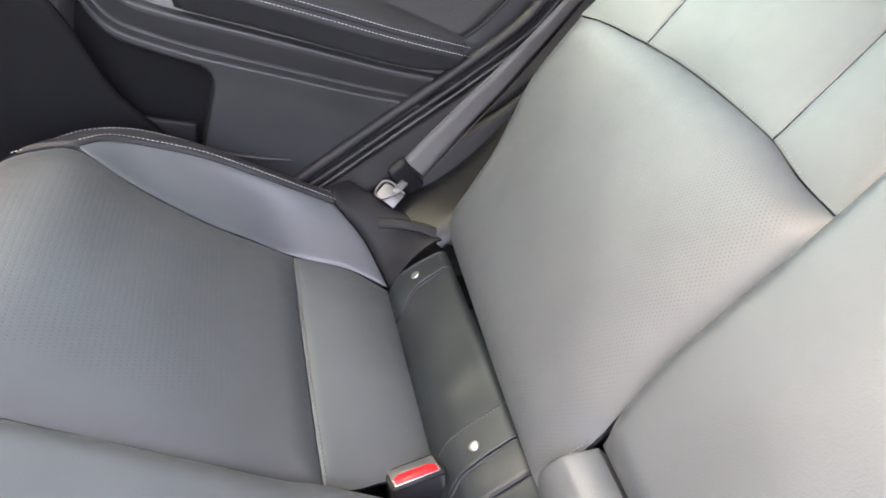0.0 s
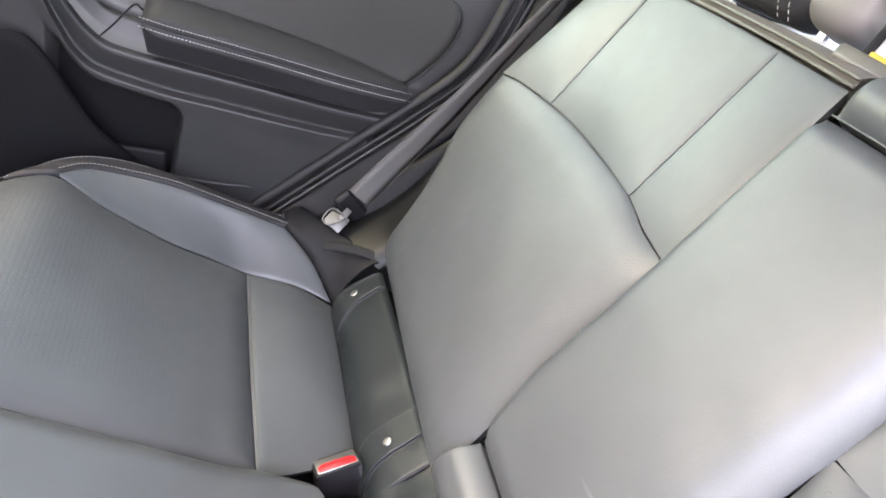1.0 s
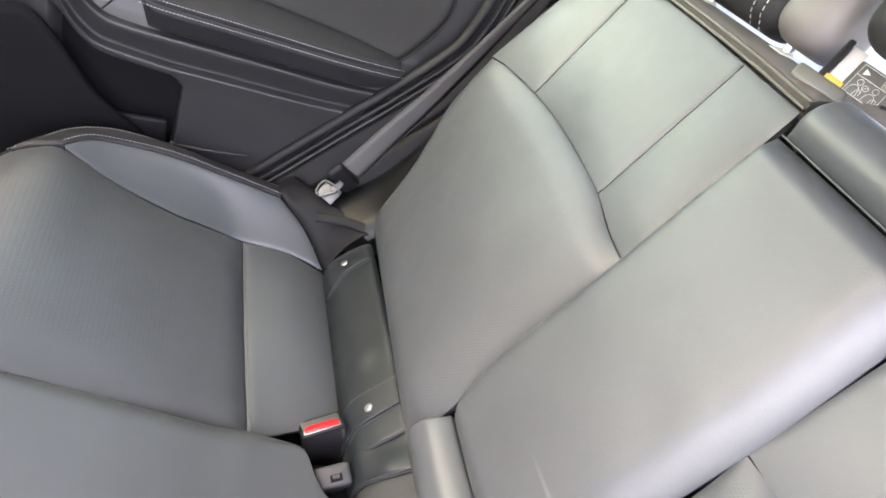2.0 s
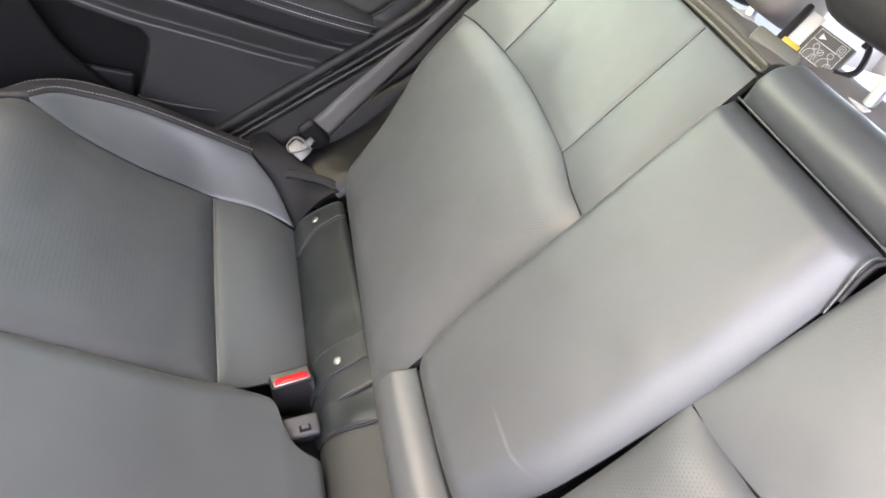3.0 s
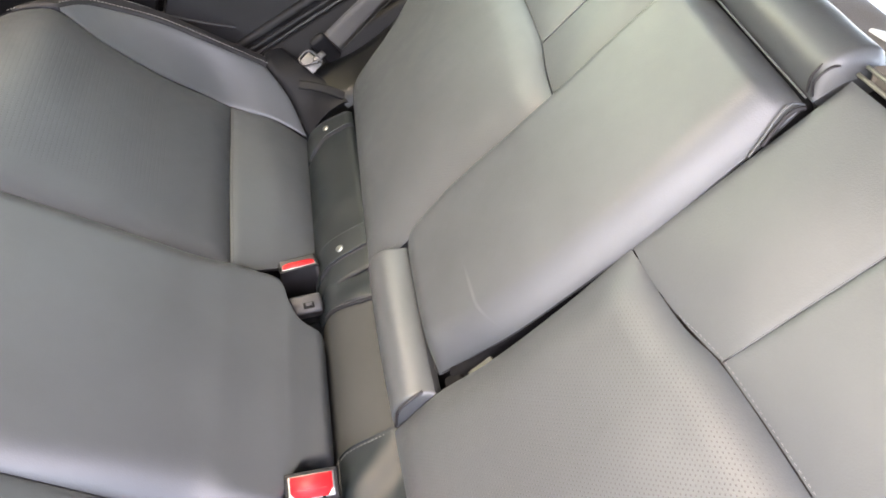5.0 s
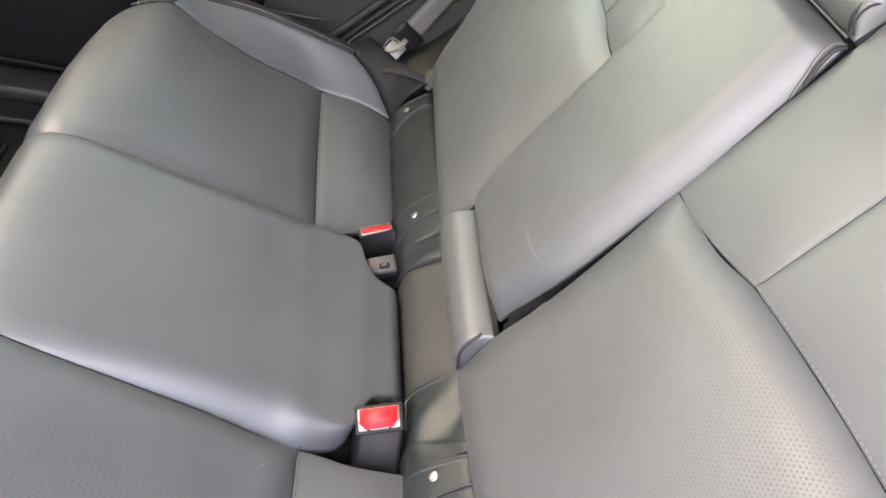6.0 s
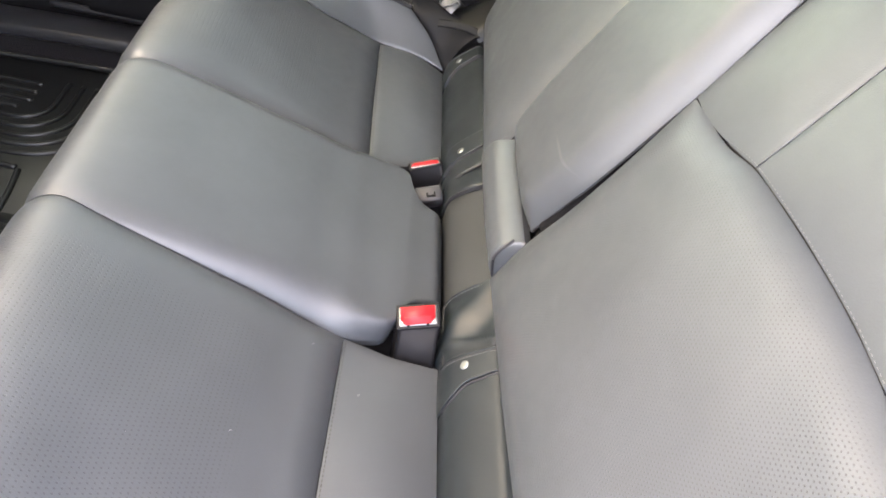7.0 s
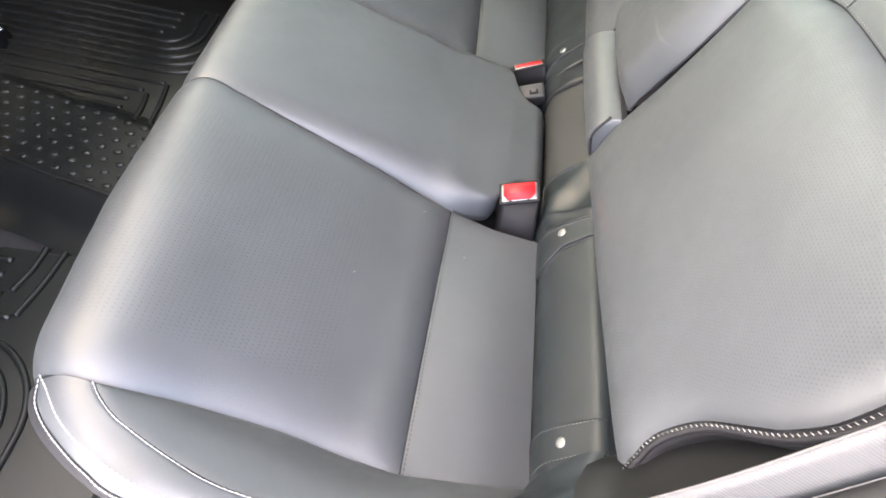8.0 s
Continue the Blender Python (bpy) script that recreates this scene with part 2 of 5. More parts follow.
def panel(name, parent, mat, bottom, top, left, right, n=(36, 36), high=0.012, roll=(0.03, 0.03, 0.03, 0.03),
          crown=0.0, skirt=0.014, label="", wrinkle=0.0, flip=False, shape=None, seed=0, margin=0.022, soften=0, gap=0.0011):
    """An upholstered panel between four seams (each a list of places, bottom and top run left to right, left and right run bottom to top).
    Its face stands `high` above the seams and rolls down to them over the widths `roll` (bottom, top, left, right)."""
    nu, nv = n
    s = (1 - np.cos(np.pi * np.linspace(0, 1, nu))) / 2
    t = (1 - np.cos(np.pi * np.linspace(0, 1, nv))) / 2
    s = 0.5 * s + 0.5 * np.linspace(0, 1, nu)
    t = 0.5 * t + 0.5 * np.linspace(0, 1, nv)
    B, T = along(spline(bottom, 120), s), along(spline(top, 120), s)
    L, R = along(spline(left, 120), t), along(spline(right, 120), t)
    S, Tt = s[:, None, None], t[None, :, None]
    c00, c10, c01, c11 = (L[0] + B[0]) / 2, (R[0] + B[-1]) / 2, (L[-1] + T[0]) / 2, (R[-1] + T[-1]) / 2
    P = (1 - Tt) * B[:, None] + Tt * T[:, None] + (1 - S) * L[None] + S * R[None] \
        - ((1 - S) * (1 - Tt) * c00 + S * (1 - Tt) * c10 + (1 - S) * Tt * c01 + S * Tt * c11)
    du = np.gradient(P, axis=0)
    dv = np.gradient(P, axis=1)
    if soften:
        row = np.arange(nv)
        dv = P[:, np.minimum(row + soften, nv - 1)] - P[:, np.maximum(row - soften, 0)]
    N = np.cross(du, dv)
    N /= np.maximum(np.linalg.norm(N, axis=2, keepdims=True), 1e-9)
    if flip:
        N = -N
    wide = np.linalg.norm(P[-1] - P[0], axis=1)[None, :]
    tall = np.linalg.norm(P[:, -1] - P[:, 0], axis=1)[:, None]
    dist = (Tt[..., 0] * tall, (1 - Tt[..., 0]) * tall, S[..., 0] * wide, (1 - S[..., 0]) * wide)
    f = np.ones(P.shape[:2])
    for d, r in zip(dist, roll):
        if callable(r):
            r = r(P[nu // 2, :, 0])[None, :]
        if np.max(r) > 0:
            q = np.clip(d / r, 0, 1)
            f = f * (0.75 * (1 - (1 - q) ** 2) + 0.25 * np.sqrt(np.maximum(0, 1 - (1 - q) ** 2)))
    h = high * f + crown * np.sin(np.pi * S[..., 0]) * np.sin(np.pi * Tt[..., 0])
    if shape is not None:
        h = h + shape(P) * f
    if wrinkle:
        for a in range(P.shape[0]):
            for c in range(P.shape[1]):
                h[a, c] += f[a, c] * wrinkle * noise.noise(Vector(P[a, c]) * 24 + Vector((seed, seed, 0)))
    P = P + N * h[..., None]
    field = np.clip((np.minimum.reduce([np.broadcast_to(d, h.shape) for d in dist]) - margin) / 0.02, 0, 1)
    UV = np.stack([np.broadcast_to(S[..., 0] * wide, h.shape), np.broadcast_to(Tt[..., 0] * tall, h.shape)], 2)
    if skirt:
        # leave a hair's breadth at the seams and lean the hidden skirts inwards
        for a, c in ((0, 1), (-1, -2)):
            for E in (P, P.transpose(1, 0, 2)):
                way = E[c] - E[a]
                way = way / np.maximum(np.linalg.norm(way, axis=1, keepdims=True), 1e-6)
                E[a] += way * np.minimum(gap, 0.4 * np.linalg.norm(E[c] - E[a], axis=1, keepdims=True))
        low = P - N * skirt
        for a, c in ((0, 1), (-1, -2)):
            for E, Q in ((low, P), (low.transpose(1, 0, 2), P.transpose(1, 0, 2))):
                way = Q[c] - Q[a]
                E[a] += 0.35 * skirt * way / np.maximum(np.linalg.norm(way, axis=1, keepdims=True), 1e-6)
        full = np.empty((nu + 2, nv + 2, 3))
        full[1:-1, 1:-1] = P
        full[0, 1:-1], full[-1, 1:-1] = low[0], low[-1]
        full[1:-1, 0], full[1:-1, -1] = low[:, 0], low[:, -1]
        full[0, 0], full[0, -1], full[-1, 0], full[-1, -1] = low[0, 0], low[0, -1], low[-1, 0], low[-1, -1]
        uvf = np.empty((nu + 2, nv + 2, 2))
        uvf[1:-1, 1:-1] = UV
        uvf[0, 1:-1], uvf[-1, 1:-1], uvf[1:-1, 0], uvf[1:-1, -1] = UV[0], UV[-1], UV[:, 0], UV[:, -1]
        uvf[0, 0], uvf[0, -1], uvf[-1, 0], uvf[-1, -1] = UV[0, 0], UV[0, -1], UV[-1, 0], UV[-1, -1]
        P, UV = full, uvf
    bm = grid_bmesh(P, UV)
    bm.verts.index_update()
    inner = bm.verts.layers.float.new("field")
    flat = (np.pad(field, 1) if skirt else field).ravel()
    for v, w in zip(bm.verts, flat):
        v[inner] = w
    if skirt:
        bm.verts.ensure_lookup_table()
        rows, cols = nu + 2, nv + 2
        rim = {a * cols + q for a in (1, nu) for q in range(1, nv + 1)} | {a * cols + q for a in range(1, nu + 1) for q in (1, nv)}
        for e in bm.edges:
            if e.verts[0].index in rim and e.verts[1].index in rim:
                e.smooth = False
    if flip:
        bmesh.ops.reverse_faces(bm, faces=bm.faces)
    return part(name, bm, mat, parent, label)


def frames_along(c):
    t = np.gradient(c, axis=0)
    t /= np.linalg.norm(t, axis=1, keepdims=True)
    return t


def tube_bmesh(points, r, count=60, sides=10, squash=1.0, up=(0, 0, 1)):
    c = spline(points, count)
    t = frames_along(c)
    a = np.cross(t, np.array(up, float))
    a /= np.maximum(np.linalg.norm(a, axis=1, keepdims=True), 1e-9)
    b = np.cross(a, t)
    ang = np.linspace(0, 2 * np.pi, sides, endpoint=False)
    P = c[None] + r * (np.cos(ang)[:, None, None] * a[None] + squash * np.sin(ang)[:, None, None] * b[None])
    bm = grid_bmesh(P, close_u=True)
    bm.verts.ensure_lookup_table()
    n = count
    for e in (0, n - 1):
        bm.faces.new([bm.verts[k * n + e] for k in (range(sides) if e else reversed(range(sides)))])
    return bm


def tube(name, parent, mat, points, r, count=60, sides=10, label="", squash=1.0):
    return part(name, tube_bmesh(points, r, count, sides, squash), mat, parent, label)


def stitches_bmesh(points, pitch=0.0052, length=0.0036, r=0.0007, lift=(0, 0, 0), slant=0.0, across=(0, 1, 0)):
    """A row of thread stitches, each a small six-sided bead."""
    rough = spline(points, 200)
    total = np.linalg.norm(np.diff(rough, axis=0), axis=1).sum()
    count = max(2, int(total / pitch))
    c = spline(points, count) + np.array(lift)
    t = frames_along(c)
    verts, faces = [], []
    for k in range(count):
        d = t[k] + slant * np.array(across)
        d = d / np.linalg.norm(d)
        a = np.cross(d, (0.3, 0.2, 0.9))
        a /= np.linalg.norm(a)
        b = np.cross(d, a)
        base = len(verts)
        for e, rr in ((-0.5, 0.45), (-0.2, 1.0), (0.2, 1.0), (0.5, 0.45)):
            for w in range(5):
                g = 2 * math.pi * w / 5
                verts.append(c[k] + d * e * length + rr * r * (math.cos(g) * a + math.sin(g) * b))
        for q in range(3):
            for w in range(5):
                w2 = (w + 1) % 5
                faces.append((base + q * 5 + w, base + q * 5 + w2, base + q * 5 + 5 + w2, base + q * 5 + 5 + w))
        faces.append(tuple(base + w for w in reversed(range(5))))
        faces.append(tuple(base + 15 + w for w in range(5)))
    bm = bmesh.new()
    vs = [bm.verts.new(v) for v in verts]
    for f in faces:
        bm.faces.new([vs[k] for k in f])
    return bm


def stitching(parent, points, mat=None, label="", **more):
    return part("stitching", stitches_bmesh(points, **more), mat or M_THREAD, parent, label)


def rounded_box(size, bevel, segments=3, taper=1.0):
    """A box about the origin with rounded edges; taper narrows its top."""
    bm = bmesh.new()
    bmesh.ops.create_cube(bm, size=1)
    for v in bm.verts:
        k = taper if v.co.z > 0 else 1
        v.co = Vector((v.co.x * size[0] * k, v.co.y * size[1] * k, v.co.z * size[2]))
    bmesh.ops.bevel(bm, geom=list(bm.edges), offset=bevel, segments=segments, profile=0.5, affect="EDGES")
    return bm


def placed(bm, m):
    bmesh.ops.transform(bm, matrix=m, verts=bm.verts)
    return bm


def disc_bmesh(r, depth, sides=20, dome=0.3):
    bm = bmesh.new()
    rings = [(r, 0), (r, depth * 0.5), (r * 0.85, depth * (1 - dome * 0.2)), (r * 0.5, depth), (0.0005, depth * 1.02)]
    prev = None
    for rad, z in rings:
        ring = [bm.verts.new((rad * math.cos(2 * math.pi * k / sides), rad * math.sin(2 * math.pi * k / sides), z)) for k in range(sides)]
        if prev:
            for k in range(sides):
                bm.faces.new((prev[k], prev[(k + 1) % sides], ring[(k + 1) % sides], ring[k]))
        prev = ring
    bm.faces.new(prev)
    return bm


def sheet(name, mat, x0, x1, y0, y1, z0, z1, label, category, kind="structure"):
    """A wall, floor or roof slab of the given box."""
    bm = rounded_box((x1 - x0, y1 - y0, z1 - z0), min(0.004, 0.3 * min(x1 - x0, y1 - y0, z1 - z0)), 1)
    placed(bm, Matrix.Translation(((x0 + x1) / 2, (y0 + y1) / 2, (z0 + z1) / 2)))
    return tagged(mesh_object(name, bm, mat, smooth=False), label, category, "", kind)


# ---------------------------------------------------------------- shell of the car
tagged(mesh_object("ground", placed(rounded_box((300, 300, 0.1), 0.01, 1), Matrix.Translation((0, 0, -0.4))), M_GROUND, smooth=False),
       "pale concrete yard under the car", "ground", "", "structure")
# the roof opening and its pane are unseen, added to light the bench
ROOF = thing("ceiling", "pale grey cloth headliner round an opening added for light", "ceiling", (0, 0, 1.33), kind="structure")
ROOF_X, ROOF_Y = (-1.02, -0.42), 0.44
for x0, x1, y0, y1 in ((-1.15, ROOF_X[0], -0.74, 0.80), (ROOF_X[1], 0.95, -0.74, 0.80), (*ROOF_X, -0.74, -ROOF_Y), (*ROOF_X, ROOF_Y, 0.80)):
    part("headliner", placed(rounded_box((x1 - x0, y1 - y0, 0.04), 0.004, 1), Matrix.Translation(((x0 + x1) / 2, (y0 + y1) / 2, 1.35))), M_HEADLINER, ROOF, smooth=False)
sheet("added_roof_pane", M_ADDED_ROOF, ROOF_X[0] - 0.02, ROOF_X[1] + 0.02, -ROOF_Y - 0.02, ROOF_Y + 0.02, 1.374, 1.380, "unseen tinted pane in the added light opening", "window")
sheet("floor", M_CARPET, -1.7, 1.2, -0.80, 0.80, 0.03, 0.075, "black carpeted cabin floor", "floor")
# unseen front wall; its height limits the light from ahead
sheet("wall_front", M_MATTE, -1.47, -1.42, -0.8, 0.8, 0.03, 1.00, "unseen black wall closing the cabin in front and limiting its light", "wall")
# unseen partition added to block front light where the front seats stand
sheet("blocker_front_seats", M_MATTE, -1.12, -1.06, -0.72, 0.72, 0.48, 0.98, "unseen black partition added to block front light in place of the front seats", "wall")
sheet("wall_rear", M_PALE, 1.2, 1.25, -0.8, 0.8, 0.03, 0.86, "pale tailgate trim behind the seats", "wall")
sheet("wall_far_side", M_MATTE, -1.7, 1.2, 0.80, 0.84, 0.03, 0.82, "outer skin of the closed far side", "wall")
sheet("wall_near_rear", M_MATTE, 0.42, 1.2, -0.84, -0.80, 0.03, 0.86, "outer skin behind the open door", "wall")
sheet("wall_near_front", M_MATTE, -1.7, -0.85, -0.84, -0.80, 0.03, 0.86, "outer skin ahead of the open door", "wall")
sheet("pillar_far_front", M_MATTE, -0.90, -0.82, 0.76, 0.84, 0.82, 1.33, "dark pillar between the side windows", "pillar")
# unseen; blocks light from the far front corner
sheet("pillar_far_corner", M_MATTE, -1.47, -1.40, 0.50, 0.84, 1.00, 1.33, "dark windscreen pillar", "pillar")
sheet("pillar_far_rear", M_MATTE, 0.50, 0.80, 0.74, 0.84, 0.86, 1.33, "dark rear roof pillar", "pillar")
sheet("pillar_near_rear", M_MATTE, 0.50, 0.80, -0.84, -0.74, 0.86, 1.33, "dark rear roof pillar", "pillar")
sheet("pillar_near_front", M_MATTE, -0.95, -0.85, -0.84, -0.76, 0.86, 1.33, "dark door pillar beside the open door", "pillar")
tagged(mesh_object("windscreen", placed(rounded_box((0.006, 1.3, 0.48), 0.002, 1), Matrix.Translation((-1.30, -0.15, 1.18)) @ Matrix.Rotation(radians(48), 4, "Y")), M_SCREEN, smooth=False),
       "sloping tinted windscreen", "window", "", "structure")
sheet("window_far_rear", M_PRIVACY, -0.82, 0.50, 0.805, 0.811, 0.82, 1.33, "dark tinted rear side window", "window")
sheet("window_far_front", M_CLEAR, -1.70, -0.90, 0.805, 0.811, 0.82, 1.33, "clear front side window", "window")
sheet("wall_far_rear", M_PALE, 0.34, 1.2, 0.765, 0.795, 0.03, 0.86, "pale trim along the luggage space", "wall")
sheet("cargo_cover", M_PALE, 0.40, 1.2, -0.70, 0.70, 0.74, 0.76, "pale cargo cover behind the rear seat", "cargo cover")

# ---------------------------------------------------------------- rear bench: cushion
BENCH = thing("rear_bench_cushion", "charcoal leather rear bench cushion with white edge stitching", "seat cushion", (-0.28, 0, 0.08))

RISE = ((-0.15, 0.305), (-0.20, 0.322), (-0.25, 0.345), (-0.325, 0.378), (-0.40, 0.410), (-0.45, 0.429), (-0.483, 0.437),
        (-0.512, 0.431), (-0.531, 0.410), (-0.540, 0.370), (-0.534, 0.28), (-0.520, 0.12))


def seam_line(y_rear, y_front, lift=0.0, lift_front=0.0):
    """A seam that runs from the rear crease over the front edge."""
    out = []
    for k, (x, z) in enumerate(RISE):
        w = min(1, k / 6)
        up = lift + (lift_front - lift) * w
        out.append((x - (0.3 * up if k > 7 else 0), y_rear + (y_front - y_rear) * w, z + (up if k < 8 else 0.5 * up if k == 8 else 0)))
    return out


def mirrored(points, side):
    return [(x, y * side, z) for x, y, z in points]


STITCH = [(-0.422, 0.588, 0.448), (-0.398, 0.613, 0.446), (-0.365, 0.628, 0.439), (-0.285, 0.636, 0.426), (-0.203, 0.636, 0.404), (-0.105, 0.634, 0.376)]
OUTER = [(-0.489, 0.583, 0.430), (-0.466, 0.616, 0.429), (-0.425, 0.652, 0.436), (-0.37, 0.668, 0.437), (-0.29, 0.673, 0.423), (-0.20, 0.674, 0.396), (-0.108, 0.675, 0.371)]

# the end beside the open door bulges a little more
STITCH_NEAR = [(-0.430, 0.583, 0.449), (-0.418, 0.596, 0.448), (-0.401, 0.609, 0.446), (-0.383, 0.618, 0.443), (-0.345, 0.634, 0.436), (-0.294, 0.649, 0.427), (-0.20, 0.654, 0.404), (-0.105, 0.650, 0.376)]
OUTER_NEAR = [(-0.489, 0.578, 0.431), (-0.482, 0.598, 0.430), (-0.465, 0.617, 0.430), (-0.437, 0.638, 0.434), (-0.409, 0.655, 0.436), (-0.374, 0.671, 0.437), (-0.29, 0.683, 0.423), (-0.20, 0.687, 0.396), (-0.108, 0.685, 0.371)]
TWIN_NEAR = [(-0.481, 0.581, 0.441), (-0.470, 0.592, 0.442), (-0.449, 0.615, 0.443), (-0.424, 0.634, 0.445), (-0.408, 0.642, 0.446), (-0.383, 0.655, 0.447), (-0.34, 0.669, 0.443), (-0.27, 0.676, 0.427), (-0.20, 0.678, 0.404), (-0.108, 0.676, 0.378)]
LIFT = 0.009  # the seams beside the middle seat come up to the surface at the front
INNER_Y = {1: (0.203, 0.182), -1: (0.173, 0.129)}
for side in (1, -1):
    yr, yf = INNER_Y[side]
    inner = mirrored(seam_line(yr, yf, 0, LIFT), side)
    sag = 0.009 if side > 0 else 0.0
    corner = [(-0.422, 0.586, 0.442), (-0.462, 0.586, 0.438), (-0.492, 0.576, 0.427)] if side > 0 else [(-0.422, 0.581, 0.440), (-0.460, 0.579, 0.445), (-0.489, 0.574, 0.431)]
    STITCH_HERE, OUTER_HERE = (STITCH, OUTER) if side > 0 else (STITCH_NEAR, OUTER_NEAR)
    edge = mirrored([(-0.160, 0.572, 0.322), (-0.22, 0.568, 0.338 + sag), (-0.275, 0.564, 0.361 + sag), (-0.357, 0.568, 0.401 + sag), *corner, (-0.509, 0.568, 0.405), (-0.516, 0.564, 0.37), (-0.514, 0.562, 0.28), (-0.506, 0.560, 0.12)], side)
    rear = [inner[0], (-0.156, side * 0.38, 0.311), edge[0]]
    front = [inner[-1], edge[-1]]
    panel("seat_panel", BENCH, M_PERF, rear, front, inner, edge, n=(48, 90), high=0.012 if side > 0 else 0.013, roll=(0.026, 0, 0.03, 0.09 if side > 0 else 0.05), crown=0.006,
          flip=side < 0, label="perforated charcoal leather seat panel", wrinkle=0.0008, seed=side,
          shape=lambda P: -0.008 * np.clip((-0.15 - P[..., 0]) / 0.33, 0, 1) * np.clip((0.36 - np.abs(P[..., 1])) / 0.2, 0, 1), margin=0.05, gap=0.0005)
    # rear strip behind the crease
    y_in = 0.236 if side > 0 else 0.188
    strip_far = [(-0.0225, side * y_in, 0.281), (-0.0225, side * 0.38, 0.285), (-0.0225, side * 0.552, 0.288)]
    notch = [inner[0], (-0.118, side * (yr + 0.004), 0.296), (-0.083, side * (y_in - (0.016 if side > 0 else 0.004)), 0.290), strip_far[0]]
    strip = panel("rear_strip", BENCH, M_LEATHER, rear, strip_far, notch, [edge[0], (-0.085, side * 0.566, 0.312), strip_far[-1]], n=(40, 24),
          high=0.0032 if side > 0 else 0.0012, roll=(0.012 if side > 0 else 0.02, 0.03, 0.02, 0.02), crown=0.006, flip=side > 0, wrinkle=0.0008, seed=3 * side, gap=0.0005)
    stitching(strip, [np.array(p) + (0.0035, 0, 0.0035) for p in rear], M_THREAD_BLACK, pitch=0.0056, length=0.0038, r=0.0007)
    # side bolster between the seat panel and the stitched seam
    stitch = mirrored(STITCH_HERE, side)
    inner_b = mirrored([(-0.422, 0.586, 0.446) if side > 0 else (-0.430, 0.582, 0.449), (-0.357, 0.568, 0.402 + sag), (-0.275, 0.564, 0.362 + sag), (-0.22, 0.568, 0.339 + sag), (-0.160, 0.572, 0.323), (-0.085, 0.566, 0.312), (-0.022, 0.553, 0.292)], side)
    panel("side_bolster", BENCH, M_LEATHER, inner_b, stitch, [inner_b[0], stitch[0]], [inner_b[-1], (-0.06, side * 0.60, 0.34), stitch[-1]], n=(50, 24),
          high=0.002, roll=(0.010, 0.010, 0, 0.02), crown=-0.006 if side > 0 else 0.005, flip=side < 0, wrinkle=0.0006)
    outer = mirrored(OUTER_HERE, side)
    lead = mirrored([(-0.489, 0.581, 0.429), (-0.46, 0.588, 0.440), (-0.424, 0.588, 0.447)] if side > 0 else [(-0.489, 0.576, 0.433), (-0.460, 0.5785, 0.4475), (-0.430, 0.583, 0.4505)], side)
    # far band gets black hide: its shade is put into the colour
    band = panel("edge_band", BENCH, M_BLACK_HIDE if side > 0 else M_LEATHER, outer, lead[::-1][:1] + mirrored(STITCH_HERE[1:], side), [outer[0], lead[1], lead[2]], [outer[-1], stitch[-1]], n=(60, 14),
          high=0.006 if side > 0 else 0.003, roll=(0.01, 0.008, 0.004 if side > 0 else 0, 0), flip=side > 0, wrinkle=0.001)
    base_line = mirrored([(-0.504, 0.566, 0.12), (-0.47, 0.62, 0.12), (-0.42, 0.66, 0.12), (-0.36, 0.675, 0.12), (-0.28, 0.68, 0.12), (-0.2, 0.68, 0.12), (-0.1, 0.68, 0.12)], side)
    if side < 0:
        base_line = [(x, y * 0.84, z) for x, y, z in base_line]
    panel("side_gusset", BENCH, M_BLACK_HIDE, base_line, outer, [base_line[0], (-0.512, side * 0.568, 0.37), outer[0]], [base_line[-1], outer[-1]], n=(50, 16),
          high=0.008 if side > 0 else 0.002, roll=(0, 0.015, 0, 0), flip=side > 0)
    if side > 0:
        stitching(band, [np.array(p) + (0, -side * 0.007, 0.0068) for p in outer], pitch=0.0055, length=0.0038, r=0.0006)
        stitching(band, [np.array(p) + (0, side * 0.005, 0.0068) for p in stitch], pitch=0.0055, length=0.0038, r=0.0006)
    else:
        for row, out, rise in ((TWIN_NEAR, 0.001, 0.0050), (OUTER_NEAR, 0.002, 0.0015)):
            stitching(band, [np.array(p) + (0, side * out, rise) for p in mirrored(row, side)], pitch=0.0054, length=0.0047, r=0.0007)
        stitching(band, [np.array(p) + (0, side * 0.0015, 0.0035) for p in stitch], pitch=0.0054, length=0.0047, r=0.0006)

centre_left = mirrored(seam_line(INNER_Y[-1][0], INNER_Y[-1][1], 0, LIFT), -1)
centre_right = seam_line(INNER_Y[1][0], INNER_Y[1][1], 0, LIFT)
tail = [(-0.019, -0.094, 0.272), (-0.019, 0.0, 0.2735), (-0.019, 0.098, 0.272)]
hump_l = [tail[0], (-0.048, -0.101, 0.279), (-0.070, -0.109, 0.2845), (-0.086, -0.134, 0.2885), (-0.101, -0.160, 0.292)] + centre_left
hump_r = [tail[-1], (-0.048, 0.105, 0.279), (-0.068, 0.117, 0.2845), (-0.081, 0.145, 0.2885), (-0.094, 0.184, 0.291)] + centre_right
panel("centre_seat_panel", BENCH, M_LEATHER, tail, [hump_l[-1], hump_r[-1]], hump_l, hump_r, n=(60, 130), high=0.030,
      roll=(0.016, 0.0, lambda x: np.interp(-x, (0.07, 0.10, 0.13, 0.18, 0.45), (0.010, 0.014, 0.030, 0.050, 0.026)), lambda x: np.interp(-x, (0.07, 0.10, 0.13, 0.18, 0.45), (0.010, 0.014, 0.030, 0.050, 0.026))), wrinkle=0.0006, seed=9, skirt=0.02, soften=9,
      shape=lambda P: -0.032 * np.clip((-0.17 - P[..., 0]) / 0.31, 0, 1) + 0.006 * np.clip((-0.05 - P[..., 0]) / 0.15, 0, 1), label="raised charcoal leather middle seat panel")
